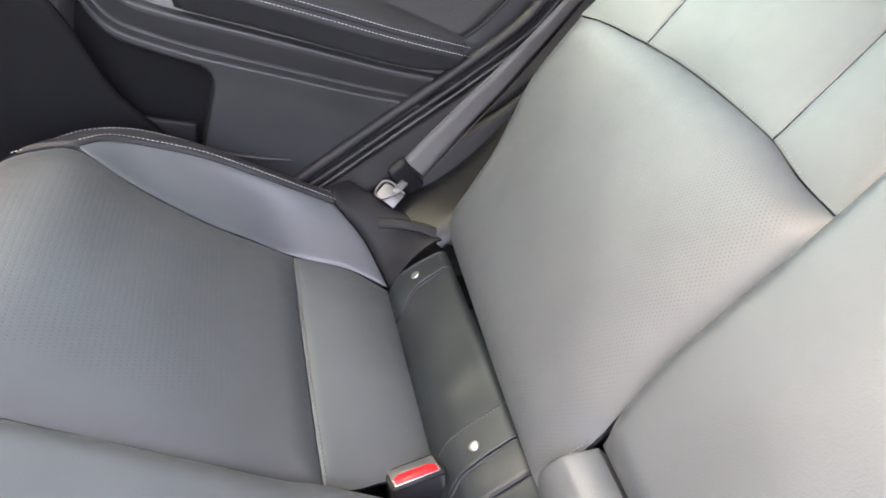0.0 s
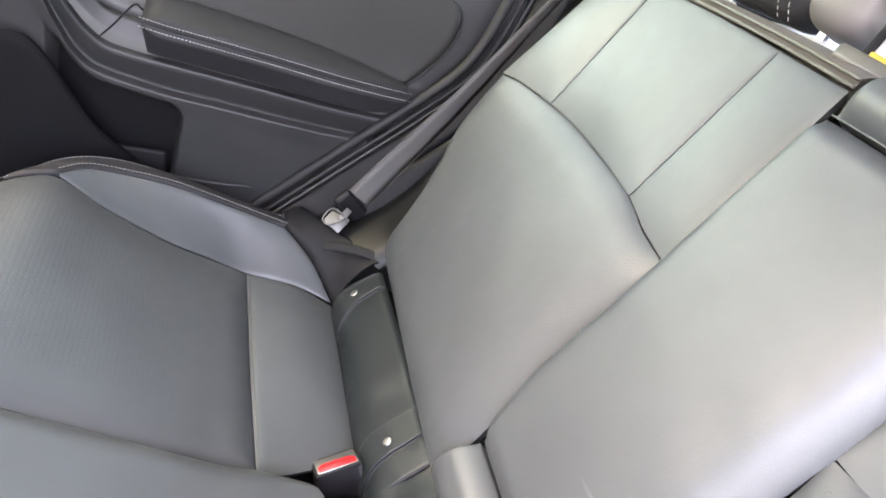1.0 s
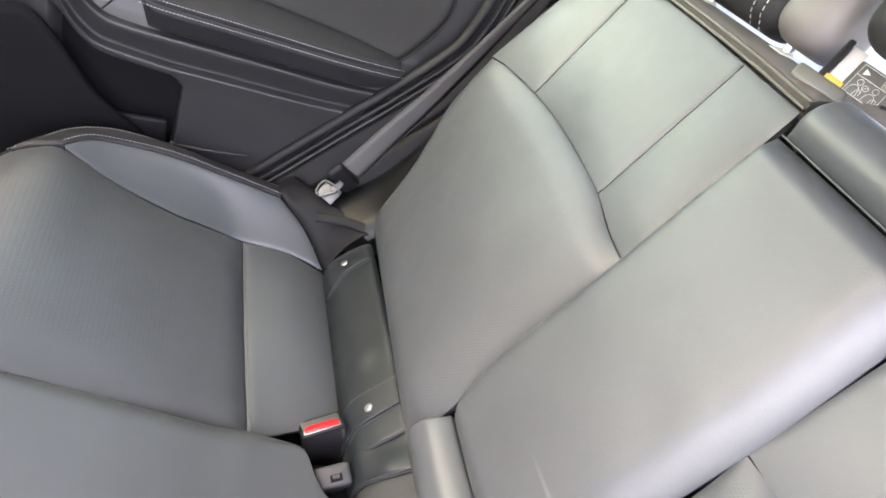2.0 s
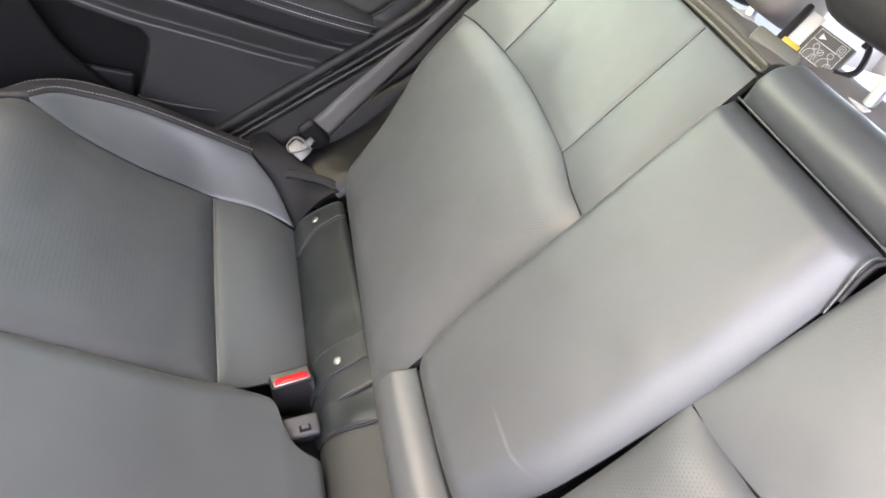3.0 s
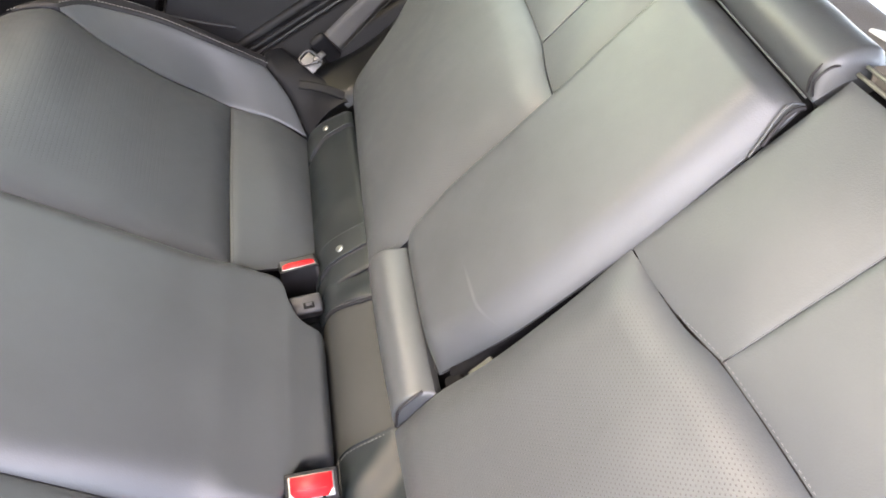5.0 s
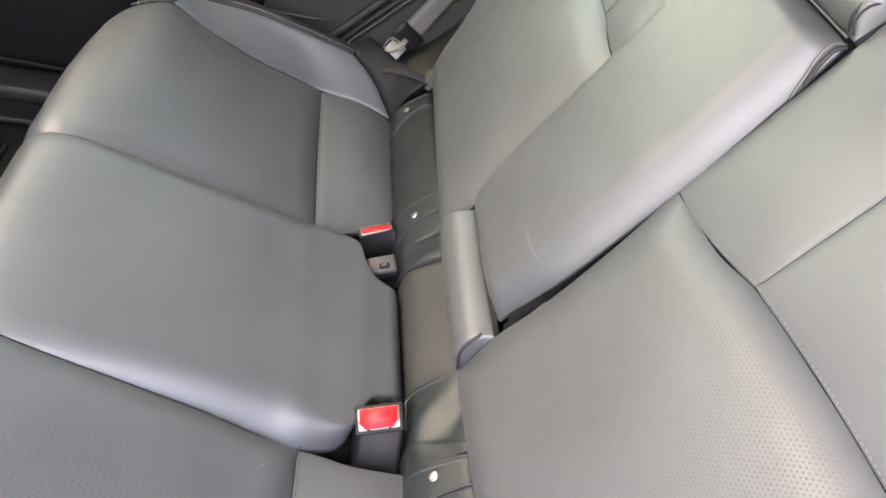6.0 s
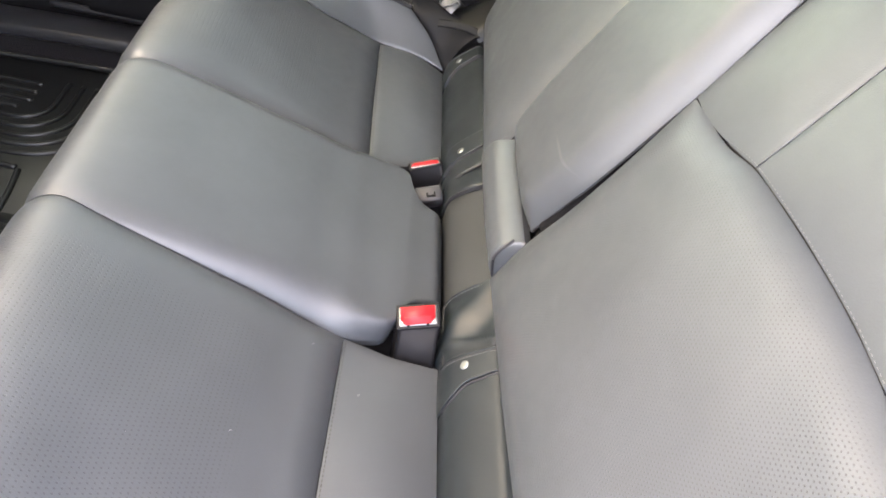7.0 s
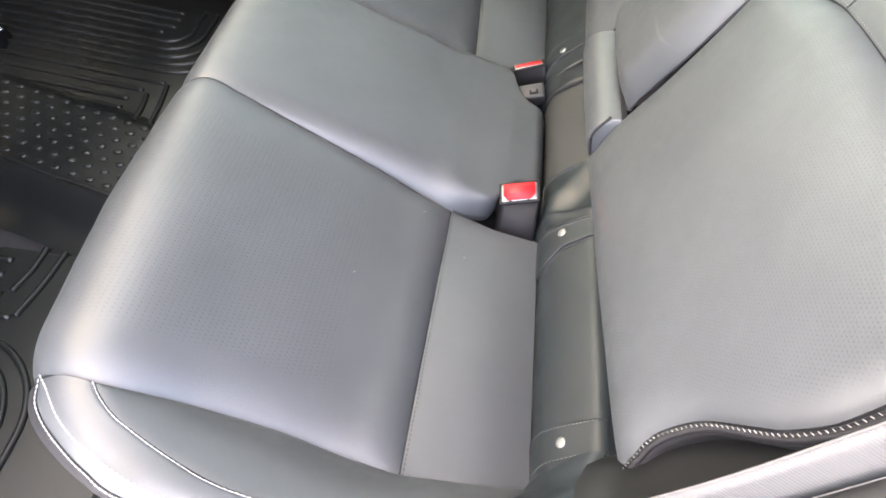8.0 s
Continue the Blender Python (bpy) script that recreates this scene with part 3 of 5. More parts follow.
part("seat_base", placed(rounded_box((0.46, 1.30, 0.16), 0.02), Matrix.Translation((-0.26, 0, 0.17))), M_MATTE, BENCH)

# ---------------------------------------------------------------- rear bench: backrests
B0, BD, BN = np.array((0.061, 0.0, 0.443)), np.array((0.438, 0.0, 0.899)), np.array((-0.899, 0.0, 0.438))


def K(y, v, h=0.0):
    """A place on the backrest: across the car, up the slope, out of its face."""
    p = B0 + BD * v + BN * h
    return (p[0], y, p[2])


ARCH = [(0.142, 0.266), (0.19, 0.273), (0.243, 0.286), (0.326, 0.293), (0.40, 0.296), (0.477, 0.294), (0.57, 0.285), (0.616, 0.275)]
SIDE = [(0.560, -0.046, -0.004), (0.560, -0.020, 0.004), (0.556, 0.012, 0.009), (0.560, 0.041, 0.010), (0.569, 0.076, 0.010), (0.591, 0.121, 0.010), (0.608, 0.154, 0.011), (0.616, 0.19, 0.013), (0.616, 0.275, 0.016)]
SIDE_NEAR = [(0.570, -0.046, -0.004), (0.568, -0.018, 0.004), (0.563, 0.010, 0.009), (0.565, 0.041, 0.010), (0.573, 0.073, 0.010), (0.591, 0.108, 0.010), (0.606, 0.136, 0.011), (0.615, 0.162, 0.012), (0.620, 0.19, 0.013), (0.620, 0.275, 0.016)]
TOP_V = 0.484


def arch_v(y):
    return float(np.interp(y, [a for a, _ in ARCH], [b for _, b in ARCH]))


def backrest(side):
    name = "folding_rear_seat"
    label = "charcoal leather rear backrest with arched seam and perforated lower panel"
    seat = thing(name, label, "backrest", (0.16, side * 0.36, 0.3), group="rear backrests")
    edge_y = 0.136 if side > 0 else 0.100
    flank = SIDE if side > 0 else SIDE_NEAR

    def k(y, v, h=0.0):
        return K(side * y, v, h)
    arch = [k(edge_y, 0.266)] + [k(y, v, 0.02 * max(0, (y - 0.45) / 0.16)) for y, v in ARCH[1:]]
    low = [k(edge_y + 0.004, -0.074), k(0.28, -0.067), k(0.42, -0.058), k(0.51, -0.052), k(flank[0][0], -0.046)]
    inside = [k(edge_y + 0.004, -0.074), k(edge_y - 0.002, 0.0), k(edge_y + 0.006, 0.08), k(edge_y + 0.006, 0.18), k(edge_y, 0.266)]
    outside = [k(*p) for p in flank]
    lower = panel("lower_panel", seat, M_PERF_BACK, low, arch, inside, outside, n=(70, 56), high=0.013, roll=(0.05, 0.042, 0.055, 0.03), crown=0.014, margin=0.010,
          flip=side > 0, wrinkle=0.0008, seed=20 * side, label="perforated charcoal leather panel", gap=0.0005)
    stitching(lower, [np.array(p) + 0.0045 * BN + 0.004 * BD for p in arch[1:-1]], M_THREAD_DARK, pitch=0.0050, length=0.0028, r=0.00032)
    # gusset round the outer edge
    rim = [k(y + 0.004, v, h - 0.002) for y, v, h in flank]
    rim_back = [k(y - 0.004, v, h - 0.075) for y, v, h in flank]
    panel("side_gusset", seat, M_BLACK_HIDE, rim_back, rim, [rim_back[0], rim[0]], [rim_back[-1], rim[-1]], n=(50, 12), high=0.004, roll=(0, 0.006, 0, 0), flip=side > 0)
    out, rise = (0.008, -0.004) if side > 0 else (0.003, 0.0035)
    stitching(lower, [k(y + out, v, h + rise) for y, v, h in flank if v < 0.2 and (side < 0 or v > 0.06)] + [k(flank[-1][0] + out, 0.235, 0.0145 + rise)], pitch=0.0052, length=0.0040, r=0.00045, slant=1.3, across=(0, side, 0))
    tube("piping", seat, M_BLACK_HIDE, [k(y + 0.004, v, h - 0.002) for y, v, h in flank], 0.0028, 70, 8)
    # upper panels
    ys = [edge_y, 0.241, 0.481, 0.616]
    tops = [edge_y, 0.237, 0.487, 0.60]
    for q in range(3):
        a, b = ys[q], ys[q + 1]
        bottom = [k(y, arch_v(y) + 0.001, 0.02 * max(0, (y - 0.45) / 0.16)) for y in np.linspace(a, b, 5)]
        top = [k(y, TOP_V + 0.008 * min(1, (y - 0.14) / 0.2), 0) for y in np.linspace(tops[q], tops[q + 1], 4)]
        left = [bottom[0], top[0]]
        right = [bottom[-1], top[-1]]
        panel("upper_panel", seat, M_LEATHER, bottom, top, left, right, n=(40, 44), high=0.0016, roll=(0.05, 0.012, 0.007 if q else 0.010, 0.007 if q < 2 else 0.04),
              flip=side > 0, crown=0.005, wrinkle=0.0008, seed=q + 40 * side, gap=0.0004)
    for q in (1, 2):
        tube("seam", seat, M_LEATHER, [k(ys[q], arch_v(ys[q]) + 0.002, 0.001 + 0.02 * max(0, (ys[q] - 0.45) / 0.16)), k(tops[q], TOP_V + 0.002, 0.001)], 0.0007, 20, 6)
    side_top = [k(0.612, 0.275, 0.02), k(0.60, TOP_V + 0.008, 0)]
    side_back = [k(0.608, 0.275, -0.06), k(0.596, TOP_V + 0.008, -0.06)]
    panel("upper_gusset", seat, M_BLACK_HIDE, side_back, side_top, [side_back[0], side_top[0]], [side_back[1], side_top[1]], n=(20, 10), high=0.003, roll=(0, 0.01, 0, 0), flip=side > 0)
    # twin cords along the top edge, paler to paint their sheen, and the cloth back behind them
    for dv in (0.004, 0.012):
        tube("piping", seat, M_BEZEL_AND_SHEEN, [k(edge_y, TOP_V + dv, 0.002), k(0.25, TOP_V + dv + 0.005, 0.002), k(0.42, TOP_V + dv + 0.008, 0.002), k(0.60, TOP_V + dv + 0.008, 0.0)], 0.0017, 60, 8)
    top_front = [k(edge_y, TOP_V + 0.014, -0.001), k(0.25, TOP_V + 0.02, -0.001), k(0.60, TOP_V + 0.021, -0.002)]
    top_back = [k(edge_y, TOP_V + 0.040, -0.075), k(0.25, TOP_V + 0.046, -0.075), k(0.60, TOP_V + 0.046, -0.075)]
    panel("top_cloth", seat, M_CLOTH, top_front, top_back, [top_front[0], top_back[0]], [top_front[-1], top_back[-1]], n=(30, 14), high=0.006, roll=(0.02, 0.02, 0, 0.02), flip=side > 0)
    back = rounded_box((0.055, 0.47, 0.52), 0.012)
    placed(back, Matrix.Translation((0.235, side * 0.365, 0.64)) @ Matrix.Rotation(math.atan2(BD[0], BD[2]), 4, "Y"))
    part("back_board", back, M_CLOTH, seat)
    return seat


for side in (1, -1):
    backrest(side)

# ---------------------------------------------------------------- folding armrest in the middle
ARM = thing("folded_armrest", "folded-up charcoal leather centre armrest with a faint white scuff", "armrest", (0.16, 0.02, 0.35))
AL, AR = -0.098, 0.133
arm_low = [K(AL + 0.004, 0.012, -0.010), K(0.02, -0.001, -0.008), K(AR - 0.002, 0.002, -0.010)]
arm_top = [K(AL + 0.006, 0.448, 0.0), K(0.02, 0.452, 0.0), K(AR - 0.002, 0.455, 0.0)]
arm_l = [K(AL + 0.026, 0.000, -0.010), K(AL + 0.014, 0.055, -0.004), K(AL, 0.13, 0.0), K(AL - 0.004, 0.27, 0.0), K(AL, 0.39, 0.0), K(AL + 0.006, 0.448, 0.0)]
arm_r = [K(AR - 0.004, 0.002, 0), K(AR + 0.010, 0.1, 0), K(AR + 0.006, 0.19, 0), K(AR + 0.003, 0.267, 0), K(AR + 0.001, 0.365, 0), K(AR - 0.002, 0.455, 0)]
arm_low[0] = arm_l[0]
panel("cushion_pad", ARM, M_SCUFFED, arm_low, arm_top, arm_l, arm_r, n=(50, 80), high=0.030, roll=(0.040, 0.022, 0.040, 0.030), crown=0.003, skirt=0.005, wrinkle=0.0008, seed=70, flip=True)
part("armrest_core", placed(rounded_box((0.03, 0.285, 0.56), 0.008), Matrix.Translation(K(0.02, 0.215, -0.05)) @ Matrix.Rotation(math.atan2(BD[0], BD[2]), 4, "Y")), M_MATTE, ARM)
tube("piping", ARM, M_BLACK_HIDE, [K(AL + 0.060, 0.001, -0.009), K(AL + 0.030, 0.001, -0.010), K(AL + 0.017, 0.05, -0.004), K(AL + 0.005, 0.12, -0.003), K(AL - 0.002, 0.27, -0.003), K(AL + 0.001, 0.36, 0.0)], 0.0016, 60, 8)
# matt black on body and bracket stands for shade in the hollow
part("armrest_body", placed(rounded_box((0.034, 0.222, 0.44), 0.010), Matrix.Translation(K(0.022, 0.235, -0.022)) @ Matrix.Rotation(math.atan2(BD[0], BD[2]), 4, "Y")), M_MATTE, ARM)
part("hinge_bracket", placed(rounded_box((0.014, 0.018, 0.026), 0.004), Matrix.Translation(K(AL + 0.010, 0.018, -0.016)) @ Matrix.Rotation(0.45, 4, "Y")), M_MATTE, ARM)
part("tag", placed(rounded_box((0.004, 0.012, 0.034), 0.001), Matrix.Translation(K(AL + 0.007, 0.054, -0.018)) @ Matrix.Rotation(math.atan2(BD[0], BD[2]), 4, "Y") @ Matrix.Rotation(0.5, 4, "Z")), M_TAG, ARM, "pale fabric tag")
# folded corner of the cover at the near top
tube("corner_fold", ARM, M_LEATHER, [K(AL + 0.006, 0.447, 0.002), K(AL + 0.007, 0.441, 0.011), K(AL + 0.005, 0.428, 0.012), K(AL + 0.001, 0.408, 0.007), K(AL - 0.002, 0.390, 0.002)], 0.0012, 40, 8)
tube("welt", ARM, M_BLACK_HIDE, [K(AL + 0.003, 0.446, 0.002), K(AL + 0.003, 0.438, 0.008), K(AL + 0.001, 0.424, 0.008), K(AL - 0.002, 0.404, 0.003)], 0.0020, 40, 8)

FILLER = thing("armrest_base_roll", "padded charcoal leather roll under the folded armrest", "seat trim", (0.04, 0.02, 0.35))
roll_low = [K(AL - 0.002, -0.074, -0.004), K(0.02, -0.078, -0.004), K(AR + 0.006, -0.076, -0.004)]
roll_top = [K(AL + 0.000, -0.001, 0.0), K(0.02, -0.001, 0.0), K(AR - 0.006, 0.001, 0.0)]
roll_pad = panel("padded_roll", FILLER, M_LEATHER, roll_low, roll_top, [roll_low[0], K(AL - 0.002, -0.04, 0.0), roll_top[0]], [roll_low[-1], K(AR + 0.006, -0.04, 0.0), roll_top[-1]], n=(60, 30),
      high=0.022, roll=(0.04, 0.03, 0.006, 0.006), skirt=0.02, flip=True)
tube("piping", FILLER, M_BLACK_HIDE, [K(AL - 0.001, -0.07, 0.0), K(AL - 0.003, -0.04, 0.02), K(AL + 0.002, -0.006, 0.016)], 0.002, 30, 8)
stitching(roll_pad, [K(AR + 0.004, -0.07, 0.0), K(AR + 0.002, -0.04, 0.016), K(AR - 0.004, -0.006, 0.014)], M_THREAD_DARK, pitch=0.004, length=0.003, r=0.0005)

HEADER = thing("armrest_header", "rounded leather header above the folded armrest", "seat trim", (0.27, 0.02, 0.85))
head_low = [K(AL + 0.004, 0.452, 0.0), K(0.02, 0.455, 0.0), K(AR - 0.008, 0.459, 0.0)]
head_top = [K(AL + 0.002, 0.502, -0.034), K(0.02, 0.505, -0.034), K(AR - 0.002, 0.507, -0.034)]
panel("padded_roll", HEADER, M_LEATHER, head_low, head_top, [head_low[0], K(AL + 0.002, 0.483, -0.006), head_top[0]], [head_low[-1], K(AR - 0.004, 0.488, -0.006), head_top[-1]], n=(50, 40),
      high=0.023, roll=(0.028, 0.02, 0.012, 0.02), skirt=0.02, wrinkle=0.0008, flip=True)
tube("piping", HEADER, M_LEATHER, [K(AL + 0.006, 0.451, 0.008), K(0.02, 0.454, 0.014), K(AR - 0.010, 0.458, 0.008)], 0.0010, 40, 8)
for e, dv in ((0.007, 0.0), (0.014, 0.002)):
    tube("end_welt", HEADER, M_BLACK_HIDE, [K(AL + e, 0.455, 0.004), K(AL + e, 0.463 + dv, 0.016), K(AL + e + 0.001, 0.480 + dv, 0.014), K(AL + e + 0.001, 0.497, -0.012)], 0.0012, 30, 6)
shelf_a = [K(AL - 0.01, 0.500, -0.022), K(AR + 0.004, 0.505, -0.022)]
shelf_b = [K(AL - 0.01, 0.546, -0.082), K(AR + 0.004, 0.550, -0.082)]
panel("top_cloth", HEADER, M_CLOTH, shelf_a, shelf_b, [shelf_a[0], shelf_b[0]], [shelf_a[1], shelf_b[1]], n=(40, 16), high=0.006, roll=(0.02, 0.02, 0, 0), flip=True, wrinkle=0.003, seed=77)

# ---------------------------------------------------------------- anchor covers along the bite line
# section of the leather strip that bridges the gap: forward-low to rear-high
GAP = [(-0.016, 0.266), (-0.0145, 0.291), (-0.008, 0.313), (0.007, 0.332), (0.026, 0.349), (0.040, 0.360), (0.050, 0.360)]


def strip_panel(parent, name, y0, y1, mat, lift=0.0, n=(30, 22), wrinkle=0.0, skew=0.0, seed=0, skirt=0.004, label="", shape=None, bend=()):
    """A piece of the strip between y0 and y1 (y0 nearer the open door), raised by lift along the slope's normal; bend shifts the near edge, low to high."""
    a, b = strip_edge(y0, lift, skew, bend), strip_edge(y1, lift, skew)
    return panel(name, parent, mat, [a[0], b[0]], [a[-1], b[-1]], a, b, n=n, high=0.0015, roll=(0, 0, 0.004, 0.004), skirt=skirt, wrinkle=wrinkle, seed=seed, flip=True, label=label, shape=shape)


def strip_edge(y, lift, skew=0.0, bend=()):
    """A line over the strip's section at y."""
    return [(x - 0.7 * lift, y + skew * q / (len(GAP) - 1) + (bend[q] if bend else 0), z + 0.7 * lift) for q, (x, z) in enumerate(GAP)]


def snap(parent, y):
    m = Matrix.Translation((0.0005, y, 0.3405)) @ Matrix.Rotation(radians(-45), 4, "Y")
    return part("snap_button", placed(disc_bmesh(0.0062, 0.0022), m), M_SNAP, parent, "domed metal snap button")


def curve_on_gap(y, lift, skew=0.0, bend=()):
    return strip_edge(y, lift, skew, bend)[1:]


SCALLOP = (-0.026, -0.025, -0.019, -0.004, 0.0, 0.003, 0.003)
HEM = (-0.006, -0.004, -0.001, 0.0, 0.001, 0.001, 0.0)


def anchor_cover(side):
    cover = thing("anchor_cover", "charcoal leather child seat anchor cover closed with two snap buttons", "anchor cover", (0.0, side * 0.37, 0.28), group="anchor covers")
    lo, hi = (0.225, 0.548) if side > 0 else (-0.548, -0.225)
    strip_panel(cover, "roll", lo, hi, M_FLAP, 0.006, n=(50, 22), wrinkle=0.0016, seed=side, skirt=0.012)
    for c in (0.22, 0.52):
        y = side * c
        a, b = y - 0.024, y + 0.024
        lean = side * 0.012 if c < 0.4 else -0.004
        torn = (c > 0.4) == (side > 0)
        bend = SCALLOP if torn else HEM
        if torn:
            a = y - 0.016
        tab = strip_panel(cover, "snap_tab", a, b, M_FLAP, 0.0095, n=(24, 24), skew=lean, skirt=0.003, bend=bend, wrinkle=0.0012, seed=7 * side + c)
        snap(tab, y)
        # rolled hem on the near side, with a black tube for the shade under it
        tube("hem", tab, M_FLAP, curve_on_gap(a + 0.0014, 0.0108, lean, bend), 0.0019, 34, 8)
        tube("shaded_edge", tab, M_BLACK_HIDE, curve_on_gap(a - 0.0012, 0.0078, lean, bend), 0.0018, 34, 6)
        if torn:
            tube("hem", tab, M_FLAP, curve_on_gap(b - 0.0015, 0.0108, lean), 0.0017, 30, 8)
            # black line painting the shade beside the far hem
            tube("shaded_edge", tab, M_BLACK_HIDE, curve_on_gap(b - 0.0052, 0.0104, lean), 0.0010, 30, 6)
            if side < 0:
                stitching(tab, curve_on_gap(b - 0.0075, 0.0118, lean), M_THREAD_DARK, pitch=0.0046, length=0.0030, r=0.0005)
        else:
            stitching(tab, curve_on_gap(b - 0.004, 0.0118, lean)[:-1], M_THREAD_DARK, pitch=0.0042, length=0.0026, r=0.0005)
            if side < 0:
                stitching(tab, curve_on_gap(a + 0.008, 0.0118, lean, bend), M_THREAD_DARK, pitch=0.0046, length=0.0030, r=0.0005)
    return cover


for side in (1, -1):
    anchor_cover(side)

BOARD = thing("gap_board", "flat olive-grey board in the gap behind the middle seat", "seat trim", (0, 0, 0.28))
strip_panel(BOARD, "board", -0.11, 0.13, M_BOARD, -0.001, n=(24, 16), skirt=0.004)

CURL = thing("curled_leather_flap", "curled dark leather flap with a pale raw edge", "leather flap", (0, 0.15, 0.28), group="loose flaps")
CURL_END = (0.018, 0.014, 0.009, 0.003, -0.003, -0.007, -0.010)
strip_panel(CURL, "folded_part", 0.158, 0.203, M_FLAP, 0.0062, n=(24, 30), wrinkle=0.004, skew=0.010, seed=5, skirt=0.003)
strip_panel(CURL, "flap", 0.110, 0.166, M_FLAP, 0.004, n=(36, 34), wrinkle=0.003, skew=0.010, seed=8, skirt=0.003, bend=CURL_END,
            shape=lambda P: 0.0022 * np.sin((P[..., 1] - 0.11) * 60 + P[..., 0] * 60))
# black tubes stand for the shade under the folds
tube("shaded_edge", CURL, M_BLACK_HIDE, curve_on_gap(0.1575, 0.0055, 0.010), 0.0013, 26, 6)
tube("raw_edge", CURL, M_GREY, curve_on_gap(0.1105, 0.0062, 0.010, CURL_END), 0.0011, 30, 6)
tube("shaded_edge", CURL, M_BLACK_HIDE, curve_on_gap(0.1088, 0.0035, 0.010, CURL_END), 0.0014, 26, 6)

FLAP = thing("loose_leather_flap", "loose crumpled leather flap with a stitched hem", "leather flap", (0, -0.15, 0.28), group="loose flaps")


def crumple(P):
    """Two slanting folds across the loose flap."""
    k = (P[..., 1] + 0.15) * 52 - (P[..., 0] - 0.01) * 75
    return 0.0056 * np.sin(k) * np.exp(-((P[..., 1] + 0.145) / 0.04) ** 2) + 0.003 * np.exp(-((P[..., 1] + 0.178 + 0.4 * P[..., 0]) / 0.006) ** 2)


loose = strip_panel(FLAP, "flap", -0.205, -0.094, M_FLAP, 0.005, n=(60, 44), wrinkle=0.003, skew=0.006, seed=-5, skirt=0.003, shape=crumple)
tube("hem", loose, M_FLAP, curve_on_gap(-0.0955, 0.0068, 0.006), 0.0016, 30, 6)
# black tubes draw the flap's edges as shaded lines
tube("shaded_edge", FLAP, M_BLACK_HIDE, curve_on_gap(-0.0925, 0.0035, 0.006), 0.0012, 30, 6)
stitching(loose, curve_on_gap(-0.1005, 0.0082, 0.006), M_THREAD_DARK, pitch=0.0046, length=0.0032, r=0.0006)
tube("shaded_edge", loose, M_BLACK_HIDE, [(-0.0195, -0.205, 0.296), (-0.0195, -0.15, 0.297), (-0.0190, -0.096, 0.298)], 0.0011, 30, 6)
stitching(loose, [(-0.0205, -0.20, 0.304), (-0.0205, -0.15, 0.306), (-0.0200, -0.100, 0.306)], M_THREAD_BLACK, pitch=0.0046, length=0.0032, r=0.0006)


# ---------------------------------------------------------------- buckles
def buckle(at, tilt, roll, turn, down, label, w=0.0232, d=0.0122, shift=0.0, proud=0.005):
    """A belt buckle: black body that runs down along `down`, steel face tilted by `tilt` degrees, and a red push button on it."""
    ob = thing("seat_belt_buckle", label, "belt buckle", at, group="belt buckles")
    m = Matrix.Translation(at) @ Matrix.Rotation(radians(turn), 4, "Z") @ Euler((radians(tilt), radians(roll), 0)).to_matrix().to_4x4()
    bm = rounded_box((0.058, 0.034, 0.005), 0.0018, 3)
    placed(bm, m)
    low = [f for f in bm.faces if f.normal.dot(m.to_3x3() @ Vector((0, 0, 1))) < -0.9]
    made = bmesh.ops.extrude_face_region(bm, geom=low)
    bmesh.ops.translate(bm, vec=Vector(down) * 0.10, verts=[v for v in made["geom"] if isinstance(v, bmesh.types.BMVert)])
    bmesh.ops.bevel(bm, geom=[e for e in bm.edges if abs((e.verts[0].co - e.verts[1].co).normalized().dot(Vector(down).normalized())) > 0.98 and e.calc_length() > 0.05],
                    offset=0.004, segments=3, affect="EDGES")
    part("body", bm, M_PLASTIC, ob)
    plate = part("face_plate", placed(rounded_box((0.051, 0.027, 0.004), 0.0018, 2), m @ Matrix.Translation((0, 0, 0.0018))), M_SNAP, ob, "bright steel face")
    bm = bmesh.new()
    ring = [(-w, d), (w, d), (w, -d * 0.35), (w * 0.74, -d), (-w * 0.74, -d), (-w, -d * 0.35)]
    lower = [bm.verts.new((x, y, 0.0)) for x, y in ring]
    upper = [bm.verts.new((x * 0.96, y * 0.92, proud)) for x, y in ring]
    bm.faces.new(upper[::-1])
    for q in range(6):
        bm.faces.new((lower[q], upper[q], upper[(q + 1) % 6], lower[(q + 1) % 6]))
    bmesh.ops.recalc_face_normals(bm, faces=bm.faces)
    bmesh.ops.bevel(bm, geom=[e for e in bm.edges if e.verts[0] in upper and e.verts[1] in upper], offset=min(0.0012, 0.3 * proud), segments=2, affect="EDGES")
    button = part("release_button", placed(bm, m @ Matrix.Translation((0, shift, 0.0035))), M_RED, plate, "glossy red release button")
    if proud > 0.004:
        part("finger_ridge", placed(rounded_box((1.5 * w, 0.0016, 0.0012), 0.0005, 2), m @ Matrix.Translation((0, -0.3 * d, 0.0035 + proud))), M_RED, button)
        for e in (-1, 1):
            part("latch_pin", placed(disc_bmesh(0.0016, 0.0012, 10), m @ Matrix.Translation((e * 0.55 * w, -1.08 * d, 0.0036))), M_MATTE, plate)
    return ob


buckle((-0.058, -0.142, 0.329), 20, -18, 0, (0, -0.41, -0.91), "black seat belt buckle with a red button beside the middle seat")
buckle((-0.054, 0.222, 0.300), 18, 16, 190, (0.28, -0.15, -0.94), "black seat belt buckle with a red button turned away", d=0.0066, shift=0.0060, proud=0.0022)
SOCKET = thing("centre_belt_socket", "grey plastic belt socket with a rectangular slot", "belt socket", (-0.047, 0.150, 0.27))
turn = Matrix.Translation((-0.044, 0.148, 0.291)) @ Euler((radians(24), radians(-16), radians(6))).to_matrix().to_4x4()
housing = part("housing", placed(rounded_box((0.046, 0.029, 0.03), 0.005, 3), turn), M_GREY, SOCKET)
